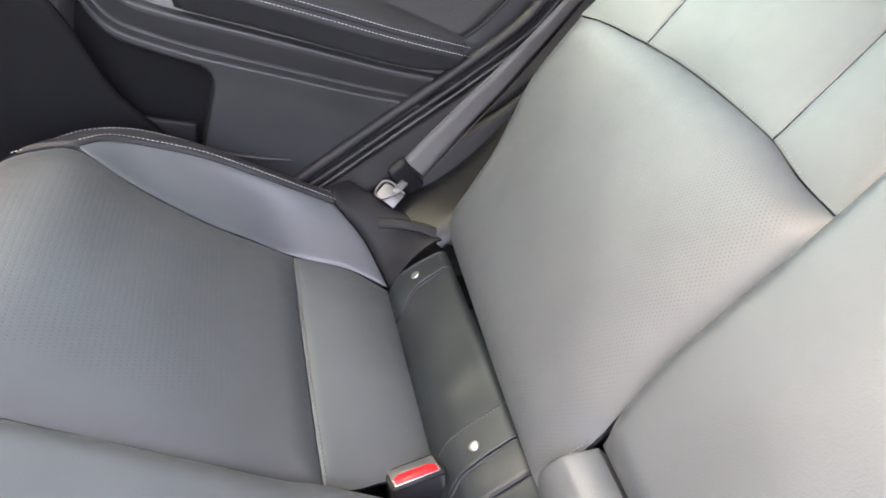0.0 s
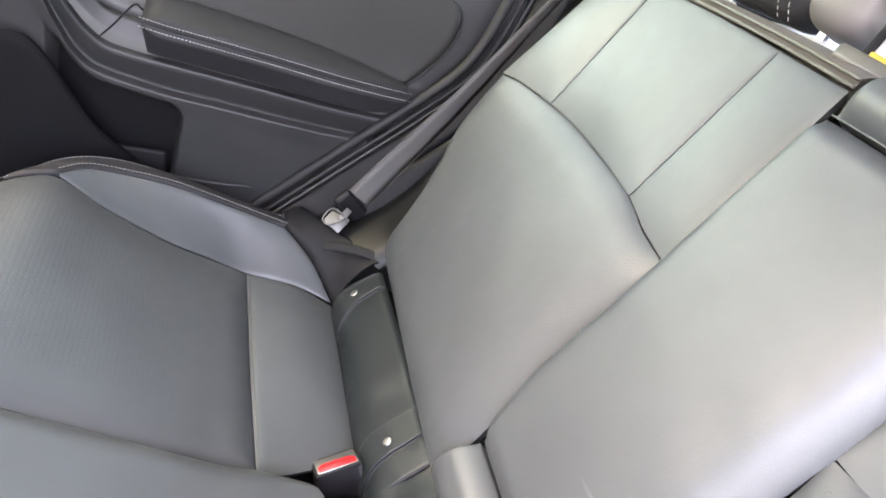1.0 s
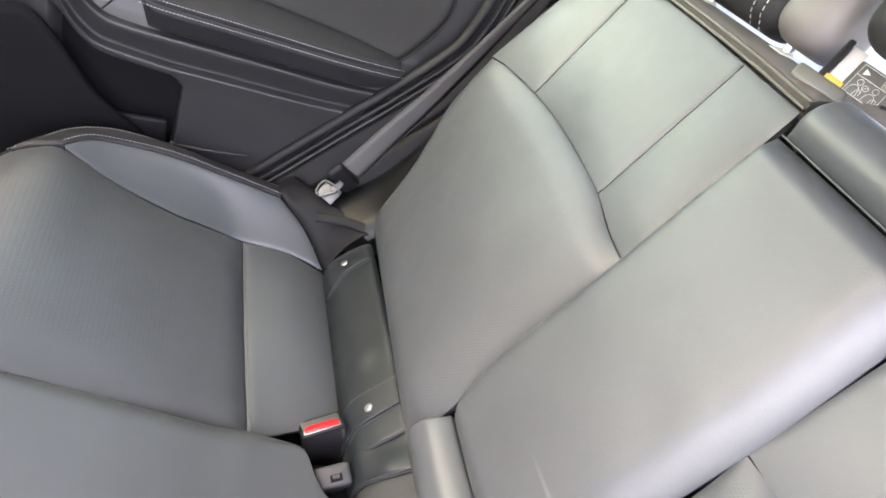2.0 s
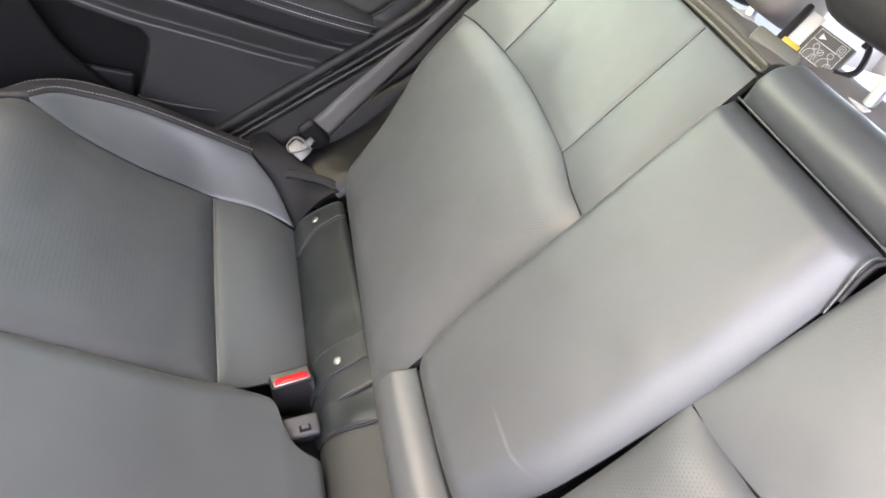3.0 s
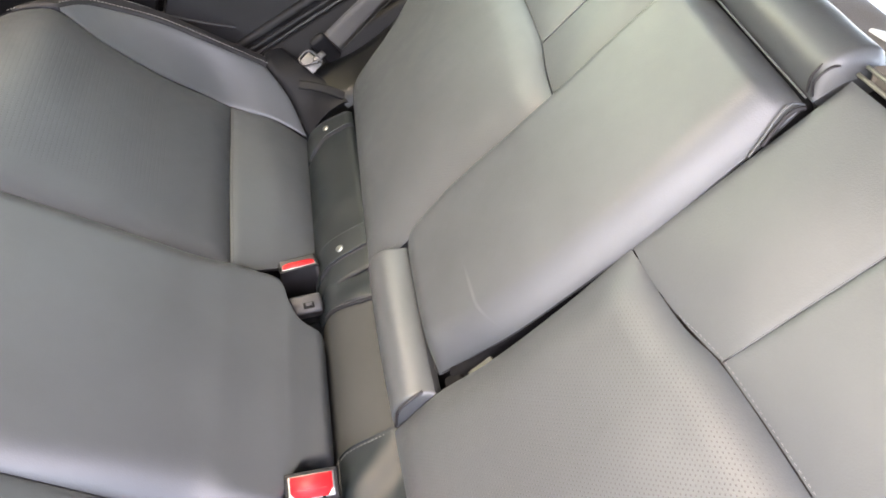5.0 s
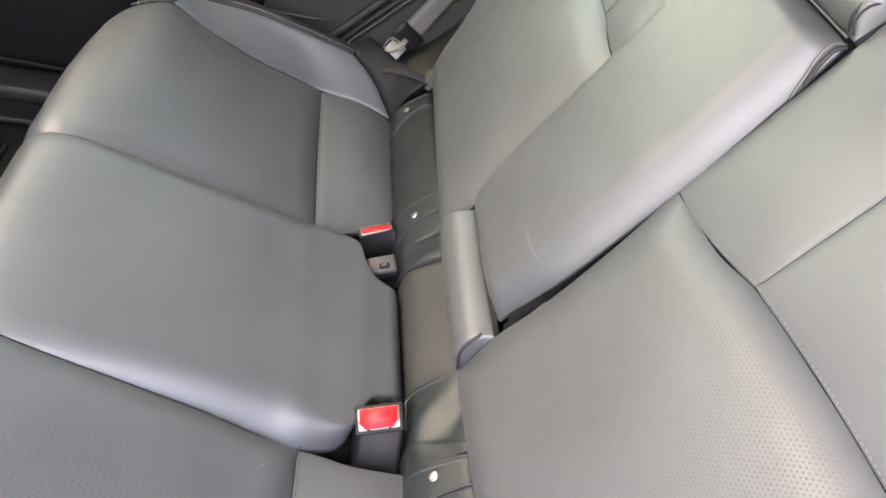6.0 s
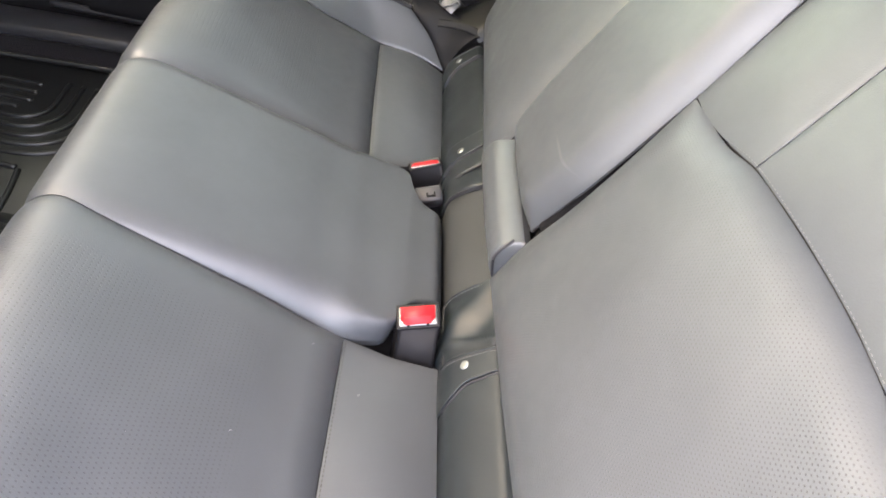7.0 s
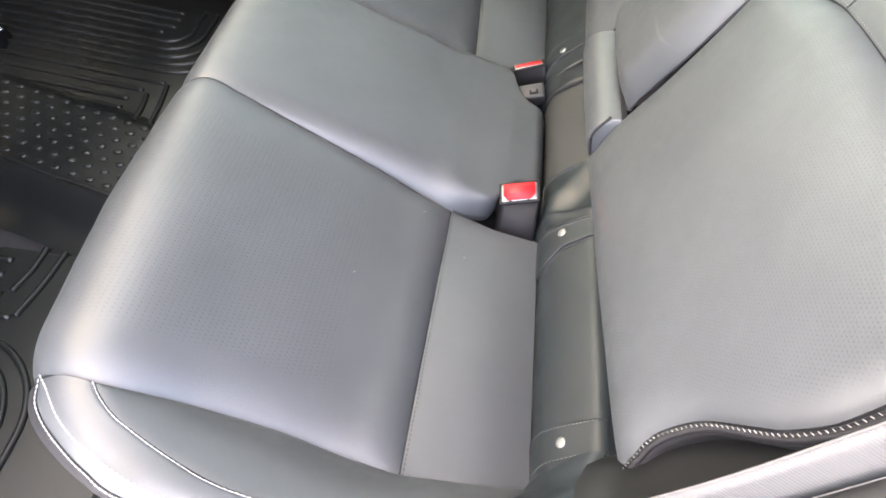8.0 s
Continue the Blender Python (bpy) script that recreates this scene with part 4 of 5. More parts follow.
part("slot_frame", placed(rounded_box((0.015, 0.009, 0.002), 0.0008), turn @ Matrix.Translation((0.004, -0.003, 0.0146))), M_MATTE, housing)
part("slot", placed(rounded_box((0.009, 0.0045, 0.002), 0.0005), turn @ Matrix.Translation((0.004, -0.0015, 0.0152))), M_GREY, housing)
part("stalk", placed(rounded_box((0.036, 0.022, 0.06), 0.005, 2), turn @ Matrix.Translation((0, 0, -0.035))), M_PLASTIC, SOCKET)


# ---------------------------------------------------------------- seat belts
def ribbon(name, parent, mat, points, across, width, thick=0.0012, count=60, label=""):
    """A flat band along a curve; across gives the direction of its width at both ends."""
    c = spline(points, count)
    t = frames_along(c)
    w0, w1 = np.array(across[0], float), np.array(across[1], float)
    k = np.linspace(0, 1, count)[:, None]
    w = w0 * (1 - k) + w1 * k
    w -= t * (w * t).sum(1, keepdims=True)
    w /= np.linalg.norm(w, axis=1, keepdims=True)
    nrm = np.cross(t, w)
    prof = [(-0.5, -0.5), (-0.45, 0.5), (-0.2, 0.6), (0.2, 0.6), (0.45, 0.5), (0.5, -0.5), (0.2, -0.6), (-0.2, -0.6)]
    P = np.stack([c + w * width * a + nrm * thick * b for a, b in prof])
    run = np.r_[0, np.cumsum(np.linalg.norm(np.diff(c, axis=0), axis=1))]
    UV = np.stack([np.broadcast_to(run[None] * 10, P.shape[:2]), np.broadcast_to(np.array([a for a, _ in prof])[:, None] * width * 10, P.shape[:2])], 2)
    bm = grid_bmesh(P, UV, close_u=True)
    if width > 0.03:
        for e in (-0.485, 0.485):
            part("selvedge", tube_bmesh([tuple(q) for q in (c + w * width * e)[::4]], 0.0010, 40, 6), mat, parent)
    return part(name, bm, mat, parent, label)


def belt(side):
    """Lap and shoulder belt with its tongue parked beside the bench end."""
    ob = thing("seat_belt", "grey woven seat belt with a black and steel tongue", "seat belt", (0.0, side * 0.65, 0.33), group="seat belts")
    path = [(0.006, 0.655, 0.436), (0.052, 0.660, 0.508), (0.094, 0.662, 0.572), (0.130, 0.662, 0.632), (0.175, 0.662, 0.713), (0.226, 0.662, 0.806), (0.33, 0.66, 0.98), (0.44, 0.66, 1.12)]
    if side > 0:
        ribbon("webbing", ob, M_BELT, path, ((0.80, 0.05, -0.60), (0.5, 1.6, -0.4)), 0.047)
    else:
        ribbon("webbing", ob, M_BELT, mirrored([(x - 0.030, y, z + 0.004) for x, y, z in path], side), ((0.80, -0.10, -0.60), (0.80, -0.1, -0.60)), 0.047)
    if side < 0:
        return ob
    across = Vector((0.66, 0.34, -0.66)).normalized()
    run = Vector((0.50, 0.06, 0.86))
    run = (run - across * run.dot(across)).normalized()
    face = across.cross(run)
    tilt = Matrix((across, face, run)).transposed().to_4x4()
    tilt.translation = (-0.006, 0.650, 0.424)
    cover = part("tongue_cover", placed(rounded_box((0.070, 0.016, 0.032), 0.0075, 4), tilt), M_PLASTIC, ob, "black plastic tongue cover")
    part("cover_lip", placed(rounded_box((0.024, 0.022, 0.014), 0.006, 3), tilt @ Matrix.Translation((0.032, -0.005, -0.008))), M_PLASTIC, cover)
    part("rivet", placed(disc_bmesh(0.003, 0.002, 12), tilt @ Matrix.Translation((-0.020, -0.0085, 0.006)) @ Matrix.Rotation(radians(90), 4, "X")), M_GREY, cover)
    # the steel tongue lies flat, facing up and out of the car
    n_ = Vector((-0.30, -0.62, 0.72)).normalized()
    u_ = Vector((0.74, -0.55, -0.30))
    u_ = (u_ - n_ * u_.dot(n_)).normalized()
    plate = Matrix((u_, n_.cross(u_), n_)).transposed().to_4x4()
    plate.translation = (-0.030, 0.626, 0.404)
    tongue = part("steel_tongue", placed(rounded_box((0.034, 0.026, 0.003), 0.0012, 2), plate), M_STEEL, ob, "bright steel tongue")
    tube("tongue_frame", tongue, M_STEEL, [tuple(plate @ Vector(p)) for p in ((0.016, 0.014, 0.002), (-0.010, 0.016, 0.003), (-0.020, 0.008, 0.003), (-0.018, -0.010, 0.003), (-0.006, -0.013, 0.004), (0.004, 0.000, 0.007), (0.010, 0.012, 0.007))], 0.0019, 50, 8, "bright steel frame")
    part("tongue_neck", placed(rounded_box((0.012, 0.024, 0.004), 0.0015, 2), plate @ Matrix.Translation((0.004, 0.018, 0.001))), M_STEEL, tongue)
    return ob


for side in (1, -1):
    belt(side)

STRAP = thing("pull_strap", "short flat black webbing strap at the bench corner", "strap", (0, 0.57, 0.34))
ribbon("webbing", STRAP, M_STRAP, [(-0.050, 0.582, 0.383), (-0.024, 0.575, 0.388), (0.012, 0.564, 0.390), (0.058, 0.548, 0.382)], ((0.05, 0.7, 0.7), (0.1, 0.7, 0.7)), 0.016, 0.0026)

CORNER = {}
for side in (1, -1):
    CORNER[side] = thing("corner_gusset", "black leather gusset filling the corner of the bench", "seat trim", (-0.03, side * 0.62, 0.30), group="corner gussets")
    a = mirrored([(-0.020, 0.552, 0.292), (-0.060, 0.600, 0.342), (-0.104, 0.640, 0.376), (-0.108, 0.690, 0.372)], side)
    b = mirrored([(0.036, 0.545, 0.385), (0.020, 0.585, 0.384), (-0.025, 0.630, 0.386), (-0.078, 0.692, 0.388)], side)
    # far gusset's leather is darkened for the shade in that corner
    panel("gusset", CORNER[side], M_GUSSET_SHADED if side > 0 else M_FLAP, a, b, [a[0], (0.006, side * 0.548, 0.352), b[0]], [a[-1], b[-1]], n=(36, 24), high=0.006, roll=(0.015, 0.012, 0, 0.012), wrinkle=0.004, flip=side > 0, seed=31)

# ---------------------------------------------------------------- side trim, door and seals
SEAL = [(-0.24, 0.26), (-0.15, 0.353), (-0.027, 0.479), (0.068, 0.575), (0.151, 0.671), (0.187, 0.786), (0.205, 0.90), (0.22, 1.1)]
for side in (1, -1):
    TRIM = tagged(thing("trim", "black moulded side trim between the bench and the door opening", "trim", (0.1, side * 0.70, 0.3), kind="structure"))
    o = [(x + 0.034, side * 0.722, z - 0.006) for x, z in SEAL]
    mid = [(x + 0.075, side * 0.690, z - 0.02) for x, z in SEAL]
    inn = [(x + 0.150, side * 0.655, z - 0.06) for x, z in SEAL]
    deep = [(x + 0.235, side * 0.60, z - 0.10) for x, z in SEAL]
    panel("sill_face", TRIM, M_PLASTIC, o, mid, [o[0], mid[0]], [o[-1], mid[-1]], n=(60, 16), high=0.007, roll=(0.01, 0.012, 0, 0), flip=side > 0)
    panel("wheel_arch_face", TRIM, M_PLASTIC, mid, inn, [mid[0], inn[0]], [mid[-1], inn[-1]], n=(60, 16), high=0.010, roll=(0.012, 0.02, 0, 0), flip=side > 0)
    tuck = [K(side * y, v, h) for y, v, h in ((0.545, -0.075, -0.010), (0.548, -0.03, -0.022), (0.552, 0.03, -0.026), (0.575, 0.10, -0.028), (0.60, 0.19, -0.03), (0.60, 0.30, -0.03), (0.60, 0.55, -0.03))]
    open_edge = [(x, side * 0.668, z) for x, z in ((-0.03, 0.37), (0.03, 0.40), (0.085, 0.455), (0.135, 0.53), (0.185, 0.62), (0.22, 0.72), (0.32, 0.96))]
    panel("inner_face", TRIM, M_ARCH, tuck, open_edge, [tuck[0], open_edge[0]], [tuck[-1], open_edge[-1]], n=(60, 24), high=0.016, roll=(0.03, 0.05, 0, 0), flip=side < 0)
    tube("door_seal", TRIM, M_RUBBER, [(x, side * 0.735, z) for x, z in SEAL], 0.009, 80, 10)
    tube("door_seal", TRIM, M_RUBBER, [(x + 0.018, side * 0.728, z - 0.004) for x, z in SEAL], 0.0045, 80, 8)
    tube("weather_strip", TRIM, M_GREY, [(x + 0.030, side * 0.724, z - 0.006) for x, z in SEAL], 0.0028, 80, 8)
    tube("sill_seal", TRIM, M_RUBBER, [(-0.24, side * 0.735, 0.26), (-0.32, side * 0.745, 0.20), (-0.45, side * 0.75, 0.175), (-0.9, side * 0.76, 0.185)], 0.009, 50, 8)
    part("sill_plate", placed(rounded_box((0.9, 0.09, 0.03), 0.01), Matrix.Translation((-0.75, side * 0.725, 0.145))), M_TRIM, TRIM)

DOOR = thing("door_1", "closed black rear door with a stitched armrest pad and a bottle pocket", "car door", (-0.3, 0.78, 0.2), kind="structure")


# the door's two ledges: along the car and height
LOWER_LEDGE = [(-0.62, 0.90), (-0.50, 0.688), (-0.471, 0.633), (-0.454, 0.601), (-0.436, 0.572), (-0.417, 0.553), (-0.398, 0.543), (-0.36, 0.535), (-0.30, 0.5258), (-0.20, 0.5175), (-0.10, 0.509), (0.0, 0.504), (0.24, 0.497)]
UPPER_LEDGE = [(-0.62, 0.935), (-0.50, 0.728), (-0.47, 0.672), (-0.447, 0.638), (-0.433, 0.619), (-0.418, 0.603), (-0.40, 0.589), (-0.381, 0.582), (-0.343, 0.5765), (-0.30, 0.573), (-0.20, 0.5645), (-0.10, 0.555), (0.0, 0.548), (0.24, 0.545)]
# section of the door: share of the way between base (0), lower ledge (1), upper ledge (2) and window line (3), a rise above that, and the depth
SECTION = [(3, 0.0, 0.800), (2.8, 0.0, 0.786), (2.5, 0.0, 0.778), (2.2, 0.0, 0.770), (2, 0.045, 0.762), (2, 0.020, 0.752), (2, 0.0075, 0.7495), (2, 0.0040, 0.7490), (2, 0.0018, 0.7420), (2, 0.0, 0.7385), (2, -0.0025, 0.7372), (2, -0.007, 0.7375),
           (1.5, 0.0, 0.7430), (1, 0.0090, 0.7490), (1, 0.0045, 0.7490), (1, 0.0020, 0.7410), (1, 0.0, 0.7365), (1, -0.0025, 0.7350), (1, -0.0075, 0.7355), (0.92, 0.0, 0.738), (0.72, 0.0, 0.742), (0.55, 0.0, 0.742), (0.42, 0.0, 0.742), (0.28, 0.0, 0.746), (0.14, 0.0, 0.756), (0, 0.0, 0.775)]
xs = np.r_[np.linspace(-0.62, -0.46, 24), np.linspace(-0.458, -0.25, 105), np.linspace(-0.245, 0.24, 50)]
low_z = np.interp(xs, *np.array(spline([(x, 0, z) for x, z in LOWER_LEDGE], 300))[:, (0, 2)].T)
high_z = np.interp(xs, *np.array(spline([(x, 0, z) for x, z in UPPER_LEDGE], 300))[:, (0, 2)].T)
P = np.empty((len(xs), (len(SECTION) - 1) * 6 + 1, 3))
for a, x in enumerate(xs):
    marks = (0.17, low_z[a], high_z[a], max(0.82, high_z[a] + 0.03))
    knots = [(float(np.interp(s, (0, 1, 2, 3), marks)) + dz, y) for s, dz, y in SECTION]
    zz = np.interp(np.linspace(0, len(knots) - 1, P.shape[1]), range(len(knots)), [k[0] for k in knots])
    yy = np.interp(np.linspace(0, len(knots) - 1, P.shape[1]), range(len(knots)), [k[1] for k in knots])
    for q, (z, y) in enumerate(zip(zz, yy)):
        top = low_z[a] - 0.011
        dx = max(abs(x + 0.375 + 0.06 * (0.47 - z)) - 0.067, 0) / 0.03
        dz = max(abs(z - top + 0.09) - 0.060, 0) / 0.03
        inside = min(1, 3.5 * max(0, 1 - math.hypot(dx, dz)))
        P[a, q] = (x, y + 0.060 * (inside * inside * (3 - 2 * inside)), z)
bm = grid_bmesh(P)
bmesh.ops.reverse_faces(bm, faces=bm.faces)
door_skin = part("door_panel", bm, M_TRIM, DOOR, "black moulded door panel")
# black sheet that paints the shade inside the pocket
part("pocket_shade", placed(rounded_box((0.20, 0.004, 0.20), 0.002), Matrix.Translation((-0.375, 0.793, 0.455))), M_MATTE, door_skin)
part("pocket_lip", placed(rounded_box((0.13, 0.012, 0.09), 0.006), Matrix.Translation((-0.362, 0.764, 0.374))), M_PLASTIC, door_skin)
tube("ridge", door_skin, M_TRIM, [(-0.29, 0.747, 0.386), (-0.255, 0.7415, 0.384), (-0.20, 0.7405, 0.384), (-0.15, 0.746, 0.384)], 0.0032, 24, 8)
# dark kick panel at the front of the door
kick = [(-0.80, 0.728, 0.20), (-0.62, 0.722, 0.20), (-0.44, 0.730, 0.23), (-0.30, 0.742, 0.34)]
kick_top = [(-0.80, 0.728, 0.584), (-0.56, 0.722, 0.584), (-0.516, 0.722, 0.588), (-0.500, 0.722, 0.588), (-0.484, 0.722, 0.580), (-0.467, 0.723, 0.562), (-0.449, 0.725, 0.537), (-0.428, 0.728, 0.503), (-0.405, 0.731, 0.468), (-0.383, 0.734, 0.445), (-0.325, 0.744, 0.395)]
panel("kick_panel", DOOR, M_MATTE, kick, kick_top, [kick[0], kick_top[0]], [kick[-1], kick_top[-1]], n=(50, 30), high=0.010, roll=(0.02, 0.012, 0, 0.0), label="matt black door pocket cover")
# armrest pad with a double row of white thread
pad_mid = [(-0.346, 0.716, 0.636), (-0.307, 0.710, 0.633), (-0.229, 0.708, 0.627), (-0.146, 0.710, 0.619), (-0.057, 0.714, 0.609), (0.02, 0.720, 0.602), (0.066, 0.730, 0.597)]
pad_low = [(-0.336, 0.744, 0.584), (-0.22, 0.744, 0.576), (-0.1, 0.744, 0.563), (0.0, 0.746, 0.556), (0.060, 0.750, 0.565)]
pad_top = [(-0.344, 0.772, 0.654), (-0.312, 0.770, 0.662), (-0.23, 0.772, 0.655), (-0.147, 0.772, 0.645), (-0.055, 0.768, 0.630), (0.02, 0.764, 0.612), (0.068, 0.760, 0.600)]
for name, a, b, rolls in (("armrest_face", pad_low, pad_mid, (0.016, 0.008, 0.028, 0.01)), ("armrest_top", pad_mid, pad_top, (0.008, 0.012, 0.028, 0.01))):
    pad = panel(name, DOOR, M_BLACK_HIDE, a, b, [a[0], b[0]], [a[-1], b[-1]], n=(60, 20), high=0.011, roll=rolls)
for shift in ((0, -0.005, 0.0075), (0, -0.0078, -0.0045)):
    stitching(pad, [np.array(p) + shift for p in pad_mid], pitch=0.0052, length=0.0036, r=0.0006)
# perforated upper insert
ins_low = [(-0.30, 0.776, 0.648), (-0.15, 0.776, 0.635), (0.0, 0.774, 0.612), (0.060, 0.770, 0.598)]
ins_top = [(-0.32, 0.786, 0.79), (-0.15, 0.786, 0.788), (0.0, 0.786, 0.780), (0.08, 0.784, 0.768), (0.112, 0.782, 0.755)]
ins_right = [ins_low[-1], (0.093, 0.773, 0.633), (0.121, 0.775, 0.674), (0.133, 0.777, 0.71), (0.130, 0.779, 0.738), ins_top[-1]]
insert = panel("perforated_insert", DOOR, M_BLACK_PERF, ins_low, ins_top, [ins_low[0], ins_top[0]], ins_right, n=(50, 40), high=0.007, roll=(0, 0.012, 0.012, 0.012),
      label="perforated leather door insert", margin=0.012)
tube("groove", insert, M_RUBBER, [np.array(p) + (0.002, -0.002, -0.001) for p in ins_right], 0.0022, 50, 6)
tube("handle_divider", DOOR, M_MATTE, [(-0.346, 0.759, 0.640), (-0.359, 0.760, 0.645), (-0.383, 0.753, 0.614), (-0.402, 0.7485, 0.592)], 0.0012, 30, 6)

# ---------------------------------------------------------------- floor mats
def hump_z(y):
    """Height of the floor across the tunnel."""
    return 0.086 + 0.072 * (1 / (1 + math.exp((abs(y) - 0.122) / 0.012)))


def on_tunnel(x, y, rise=0.0):
    """A place on the tunnel, which veers a little from the car's axis."""
    return (x, y - 0.26 * (x + 0.73), hump_z(y) + rise)


TUNNEL = thing("tunnel_mat", "black rubber mat over the tunnel with raised nubs", "floor mat", (-0.95, 0, 0.07))
P = np.array([[on_tunnel(x, y) for y in np.linspace(-0.19, 0.19, 60)] for x in np.linspace(-1.50, -0.48, 30)])
part("mat_sheet", grid_bmesh(P), M_MAT, TUNNEL)
tube("edge_rib", TUNNEL, M_MAT, [on_tunnel(x, -0.094, 0.0015) for x in np.linspace(-1.5, -0.5, 12)], 0.0036, 60, 8)
NUB = bmesh.new()
bmesh.ops.create_icosphere(NUB, subdivisions=2, radius=1.0)
placed(NUB, Matrix.Diagonal((0.0092, 0.0062, 0.0032, 1)))
nub = part("nub", NUB, M_MAT, TUNNEL)
shared = nub.data
for a in range(20):
    for q in range(7):
        x, y = -1.18 + 0.034 * a + (0.017 if q % 2 else 0), -0.078 + 0.026 * q
        if a or q:
            nub = new("nub", shared)
            nub.parent = TUNNEL
            nub.matrix_parent_inverse = Matrix.Translation(-TUNNEL.location)
        nub.location = on_tunnel(x, y, 0.0008)

for side in (1, -1):
    MAT = thing("floor_mat", "black rubber floor mat with curved ribs and a raised rim", "floor mat", (-0.95, side * 0.45, 0.075), group="floor mats")
    part("mat_sheet", placed(rounded_box((1.0, 0.50, 0.012), 0.004), Matrix.Translation((-0.98, side * 0.43, 0.081))), M_MAT, MAT)
    rim_pts = [(-1.46, 0.66, 0.096), (-0.60, 0.66, 0.096), (-0.52, 0.62, 0.094), (-0.51, 0.55, 0.093), (-0.51, 0.20, 0.093)]
    part("rim", tube_bmesh(mirrored(rim_pts, side), 0.007, 120, 8), M_MAT, MAT)

    def rib(points):
        """One raised rib; the rows veer slightly from the car's axis."""
        part("rib", tube_bmesh(mirrored([(x, y - 0.10 * (x + 0.85) * side, 0.0875) for x, y in points], side), 0.0056, 70, 8), M_MAT, MAT)
    for y, end in ((0.208, -0.857), (0.239, -0.856), (0.274, -0.838), (0.310, -0.803), (0.490, -0.880), (0.518, -0.862), (0.548, -0.862), (0.578, -0.864)):
        rib([(-1.40, y), (-1.1, y), (end, y)])
    for q, y in enumerate((0.457, 0.428, 0.400, 0.374, 0.348)):
        xe, rc = -0.815 + 0.030 * q, 0.060 + 0.020 * q
        arc = [(xe - rc + rc * math.sin(w), y + rc - rc * math.cos(w)) for w in np.linspace(0, math.pi / 2, 7)]
        rib([(-1.40, y), (-1.15, y), (xe - rc - 0.05, y)] + arc + [(xe, 0.60)])
    rib([(-0.817, 0.17), (-0.817, 0.215), (-0.826, 0.264)])
    rib([(-0.782, 0.17), (-0.786, 0.235), (-0.797, 0.305)])

# front seat foot that shows beyond the mat
RAIL = thing("front_seat_rail", "black front seat runner with bright bolts", "seat rail", (-1.22, 0.33, 0.08))
part("runner", placed(rounded_box((0.36, 0.05, 0.07), 0.012), Matrix.Translation((-1.38, 0.36, 0.12)) @ Matrix.Rotation(0.12, 4, "Y")), M_MATTE, RAIL)
part("foot_cover", placed(rounded_box((0.16, 0.075, 0.05), 0.012, 3, 0.8), Matrix.Translation((-1.26, 0.36, 0.100)) @ Matrix.Rotation(0.25, 4, "Z")), M_MATTE, RAIL)
for y in (0.345, 0.375):
    part("bolt", placed(disc_bmesh(0.006, 0.005), Matrix.Translation((-1.19, y, 0.121)) @ Matrix.Rotation(radians(30), 4, "Y")), M_CHROME, RAIL, "bright bolt head")


# ---------------------------------------------------------------- headrests and the tab behind the armrest
def headrest(y, wide, bottom, label, pale=0.0, posts=()):
    """A padded headrest on two steel posts; pale is the width of an end panel coloured lighter for the light on it."""
    ob = thing("headrest", label, "headrest", (0.34, y, 0.88), group="headrests")
    m = Matrix.Translation((0.370, y, bottom + 0.090)) @ Matrix.Rotation(radians(14), 4, "Y")
    cushion = part("cushion", placed(rounded_box((0.084, wide - pale, 0.18), 0.034, 6, 0.94), m @ Matrix.Translation((0, pale / 2, 0))), M_BLACK_HIDE, ob)
    if pale:
        # lighter hide paints the light that falls on the headrest's end
        part("side_panel", placed(rounded_box((0.086, pale + 0.030, 0.178), 0.030, 6, 0.94), m @ Matrix.Translation((0.001, -wide / 2 + pale / 2, 0.004))), M_LIT_HIDE, ob, "side panel with the light on it put into its colour")
        for dy in (pale + 0.022, pale + 0.040):
            stitching(cushion, [tuple(m @ Vector(p)) for p in ((-0.026, -wide / 2 + dy, -0.089), (-0.0395, -wide / 2 + dy, -0.072), (-0.0430, -wide / 2 + dy, -0.03), (-0.0425, -wide / 2 + dy, 0.0), (-0.041, -wide / 2 + dy, 0.06))], pitch=0.0075, length=0.0055, r=0.0006)
    for py in posts:
        part("post", tube_bmesh([(0.340, py, 0.870), (0.352, py, bottom + 0.05)], 0.0062, 8, 14), M_POST, ob, "bright steel post")
        part("post_guide", placed(rounded_box((0.020, 0.026, 0.010), 0.003), Matrix.Translation((0.336, py, 0.893))), M_PALE, ob, "pale post guide")
    return ob


headrest(0.365, 0.28, 0.896, "black leather outer headrest with white seams and a side coloured as lit", 0.055, (0.268, 0.43))
headrest(0.010, 0.36, 0.936, "raised black leather middle headrest on bright posts", 0.0, (-0.046, 0.070))

TAB = thing("release_bezel", "grey plastic bezel with a printed warning label and a pull loop", "bezel", (0.35, 0.15, 0.89))
slope = Matrix((Vector((0.602, -0.785, -0.144)), Vector((0.601, 0.327, 0.729)), Vector((-0.525, -0.525, 0.669)))).transposed().to_4x4()
slope.translation = (0.3415, 0.1474, 0.9129)


def on_tab(name, size, at, mat, bevel=0.001, label="", parent=None):
    return part(name, placed(rounded_box(size, bevel, 2), slope @ Matrix.Translation(at)), mat, parent or TAB, label)


on_tab("plate", (0.044, 0.052, 0.006), (0.001, -0.004, -0.0045), M_LABEL, 0.002)
on_tab("lower_rail", (0.100, 0.016, 0.012), (0.000, -0.030, -0.006), M_LABEL, 0.004)
on_tab("lug", (0.054, 0.018, 0.016), (-0.036, -0.026, -0.004), M_BEZEL_AND_SHEEN, 0.004)
on_tab("yellow_mark", (0.019, 0.007, 0.002), (-0.028, -0.0145, 0.000), M_YELLOW, 0.0008, "yellow mark")
on_tab("arm", (0.008, 0.050, 0.010), (-0.040, 0.008, -0.004), M_PLASTIC, 0.003)
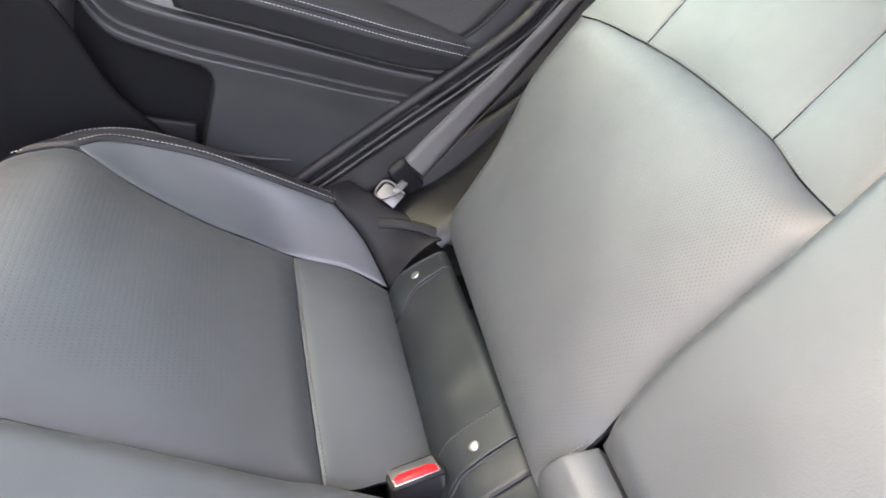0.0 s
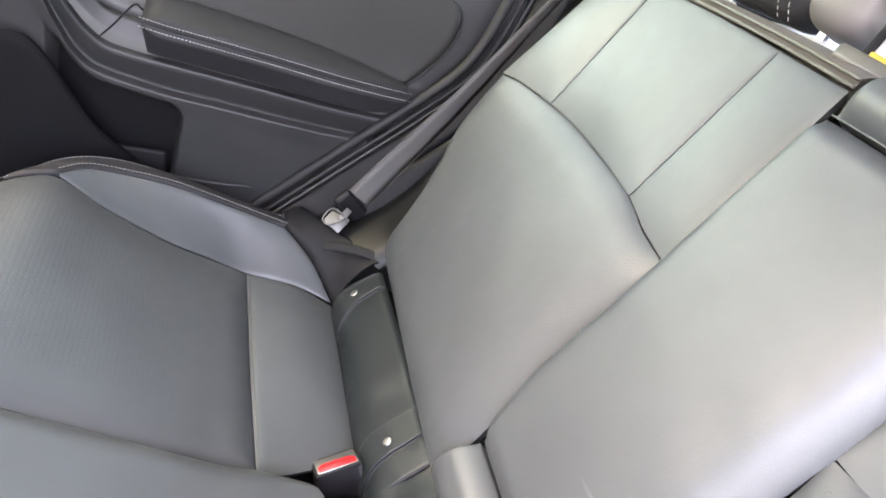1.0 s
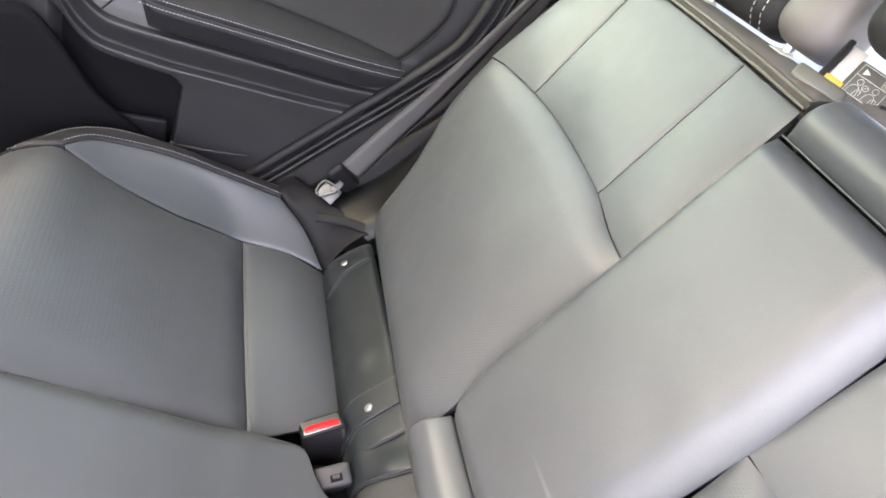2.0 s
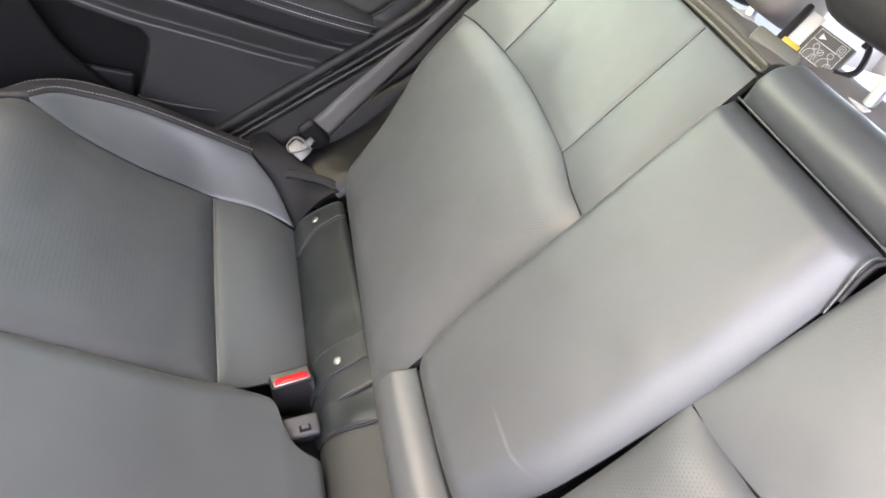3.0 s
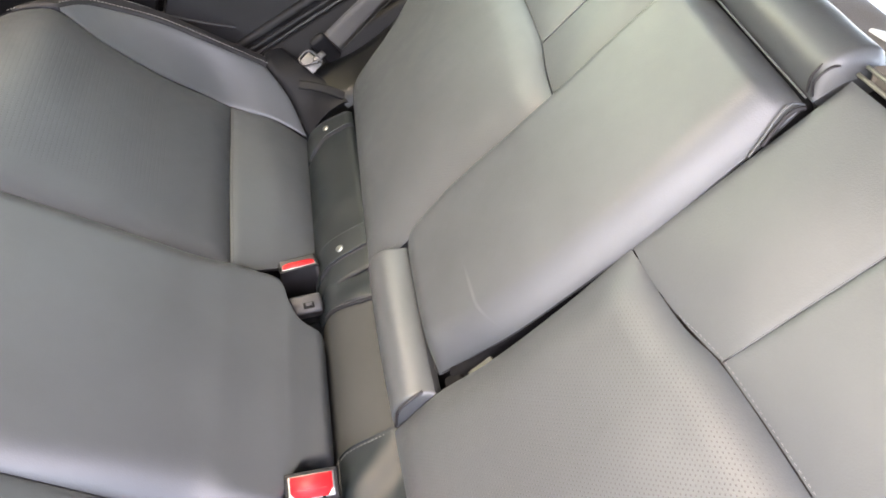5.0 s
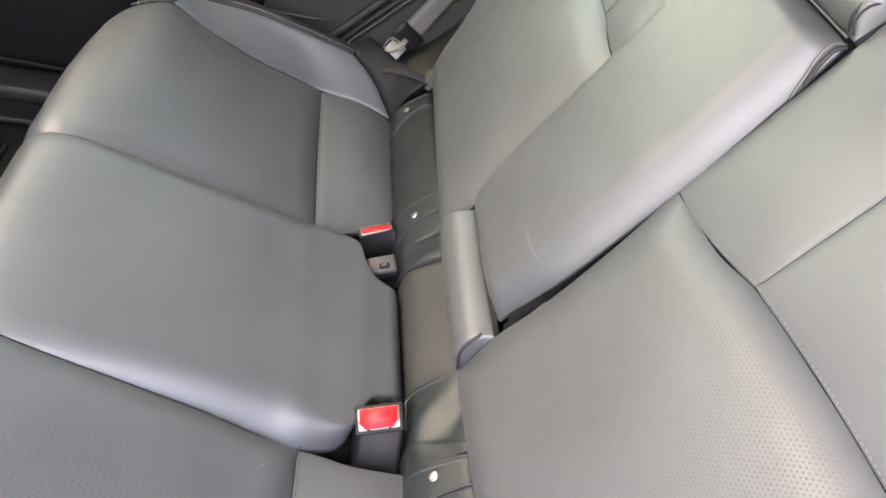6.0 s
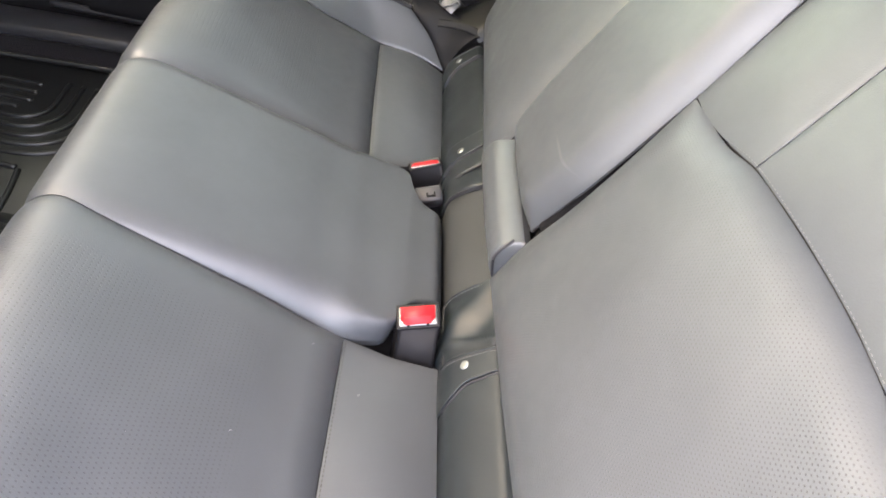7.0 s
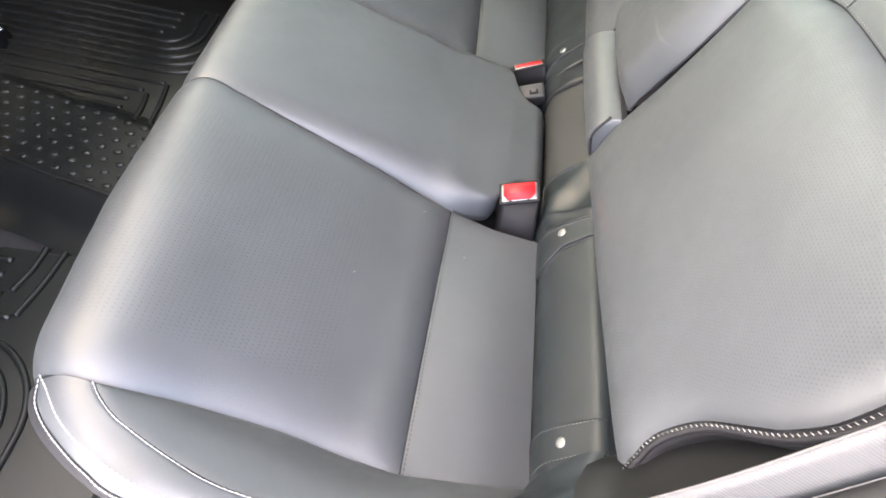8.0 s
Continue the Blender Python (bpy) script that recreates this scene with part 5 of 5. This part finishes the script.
on_tab("pale_web", (0.016, 0.044, 0.004), (-0.028, 0.010, -0.008), M_PALE, 0.001)
sticker = on_tab("warning_label", (0.035, 0.037, 0.001), (0, 0, 0.0004), M_LABEL, 0.0003, "grey warning label with white outlines")
tube("pull_loop", TAB, M_PLASTIC, [tuple(slope @ Vector(p)) for p in ((0.020, -0.013, 0.002), (0.030, -0.009, 0.003), (0.036, 0.004, 0.003), (0.030, 0.026, 0.003), (0.022, 0.029, 0.002))], 0.0034, 40, 10)
for ux, uy, sx, sy in ((0, -0.0172, 0.034, 0.00045), (0, 0.0172, 0.034, 0.00045), (-0.0166, 0, 0.00045, 0.034), (0.0166, 0, 0.00045, 0.034), (0, 0.0045, 0.033, 0.00045)):
    on_tab("print_bar", (sx, sy, 0.0005), (ux, uy, 0.0011), M_PRINT, 0.0001, parent=sticker)


def print_line(points):
    part("print_line", tube_bmesh([tuple(slope @ Vector((px, py, 0.0012))) for px, py in points], 0.00024, 30, 5), M_PRINT, sticker)


for sx in (-0.0085, 0.0078):
    print_line([(sx + 0.0028 * math.cos(w), -0.001 + 0.0032 * math.sin(w)) for w in np.linspace(0, 2 * math.pi, 12)])
    print_line([(sx - 0.006, -0.0165), (sx - 0.005, -0.009), (sx - 0.001, -0.0055), (sx + 0.003, -0.008), (sx + 0.0045, -0.0165)])
    print_line([(sx + 0.001, -0.0165), (sx + 0.002, -0.010), (sx + 0.006, -0.009), (sx + 0.0065, -0.014)])
print_line([(-0.0015 + 0.0030 * math.cos(w), -0.004 + 0.0030 * math.sin(w)) for w in np.linspace(0, 2 * math.pi, 12)])
print_line([(-0.0036, -0.0061), (0.0006, -0.0019)])
print_line([(0.0085, 0.0065), (0.0085, 0.0140), (0.0140, 0.0140), (0.0140, 0.0065), (0.0085, 0.0065)])
print_line([(0.0100, 0.0085), (0.0125, 0.0085), (0.0125, 0.0120), (0.0100, 0.0120), (0.0100, 0.0085)])
part("print_triangle", placed(disc_bmesh(0.0042, 0.0005, 3), slope @ Matrix.Translation((-0.0105, 0.0105, 0.0008))), M_PRINT, sticker)

# specks of lint on the cushion beside the open door
for x, y, z in ((-0.2182, -0.4596, 0.3486), (-0.3374, -0.3892, 0.4062), (-0.2507, -0.3520, 0.3637), (-0.1229, -0.2547, 0.3038), (-0.1855, -0.2075, 0.3319)):
    LINT = thing("lint_speck", "tiny white speck of lint on the seat cushion", "lint", (x, y, z), group="lint specks")
    part("fibre", tube_bmesh([(x - 0.0016, y - 0.0006, z), (x, y, z + 0.0004), (x + 0.0014, y + 0.0010, z)], 0.00028, 8, 5), M_THREAD, LINT)
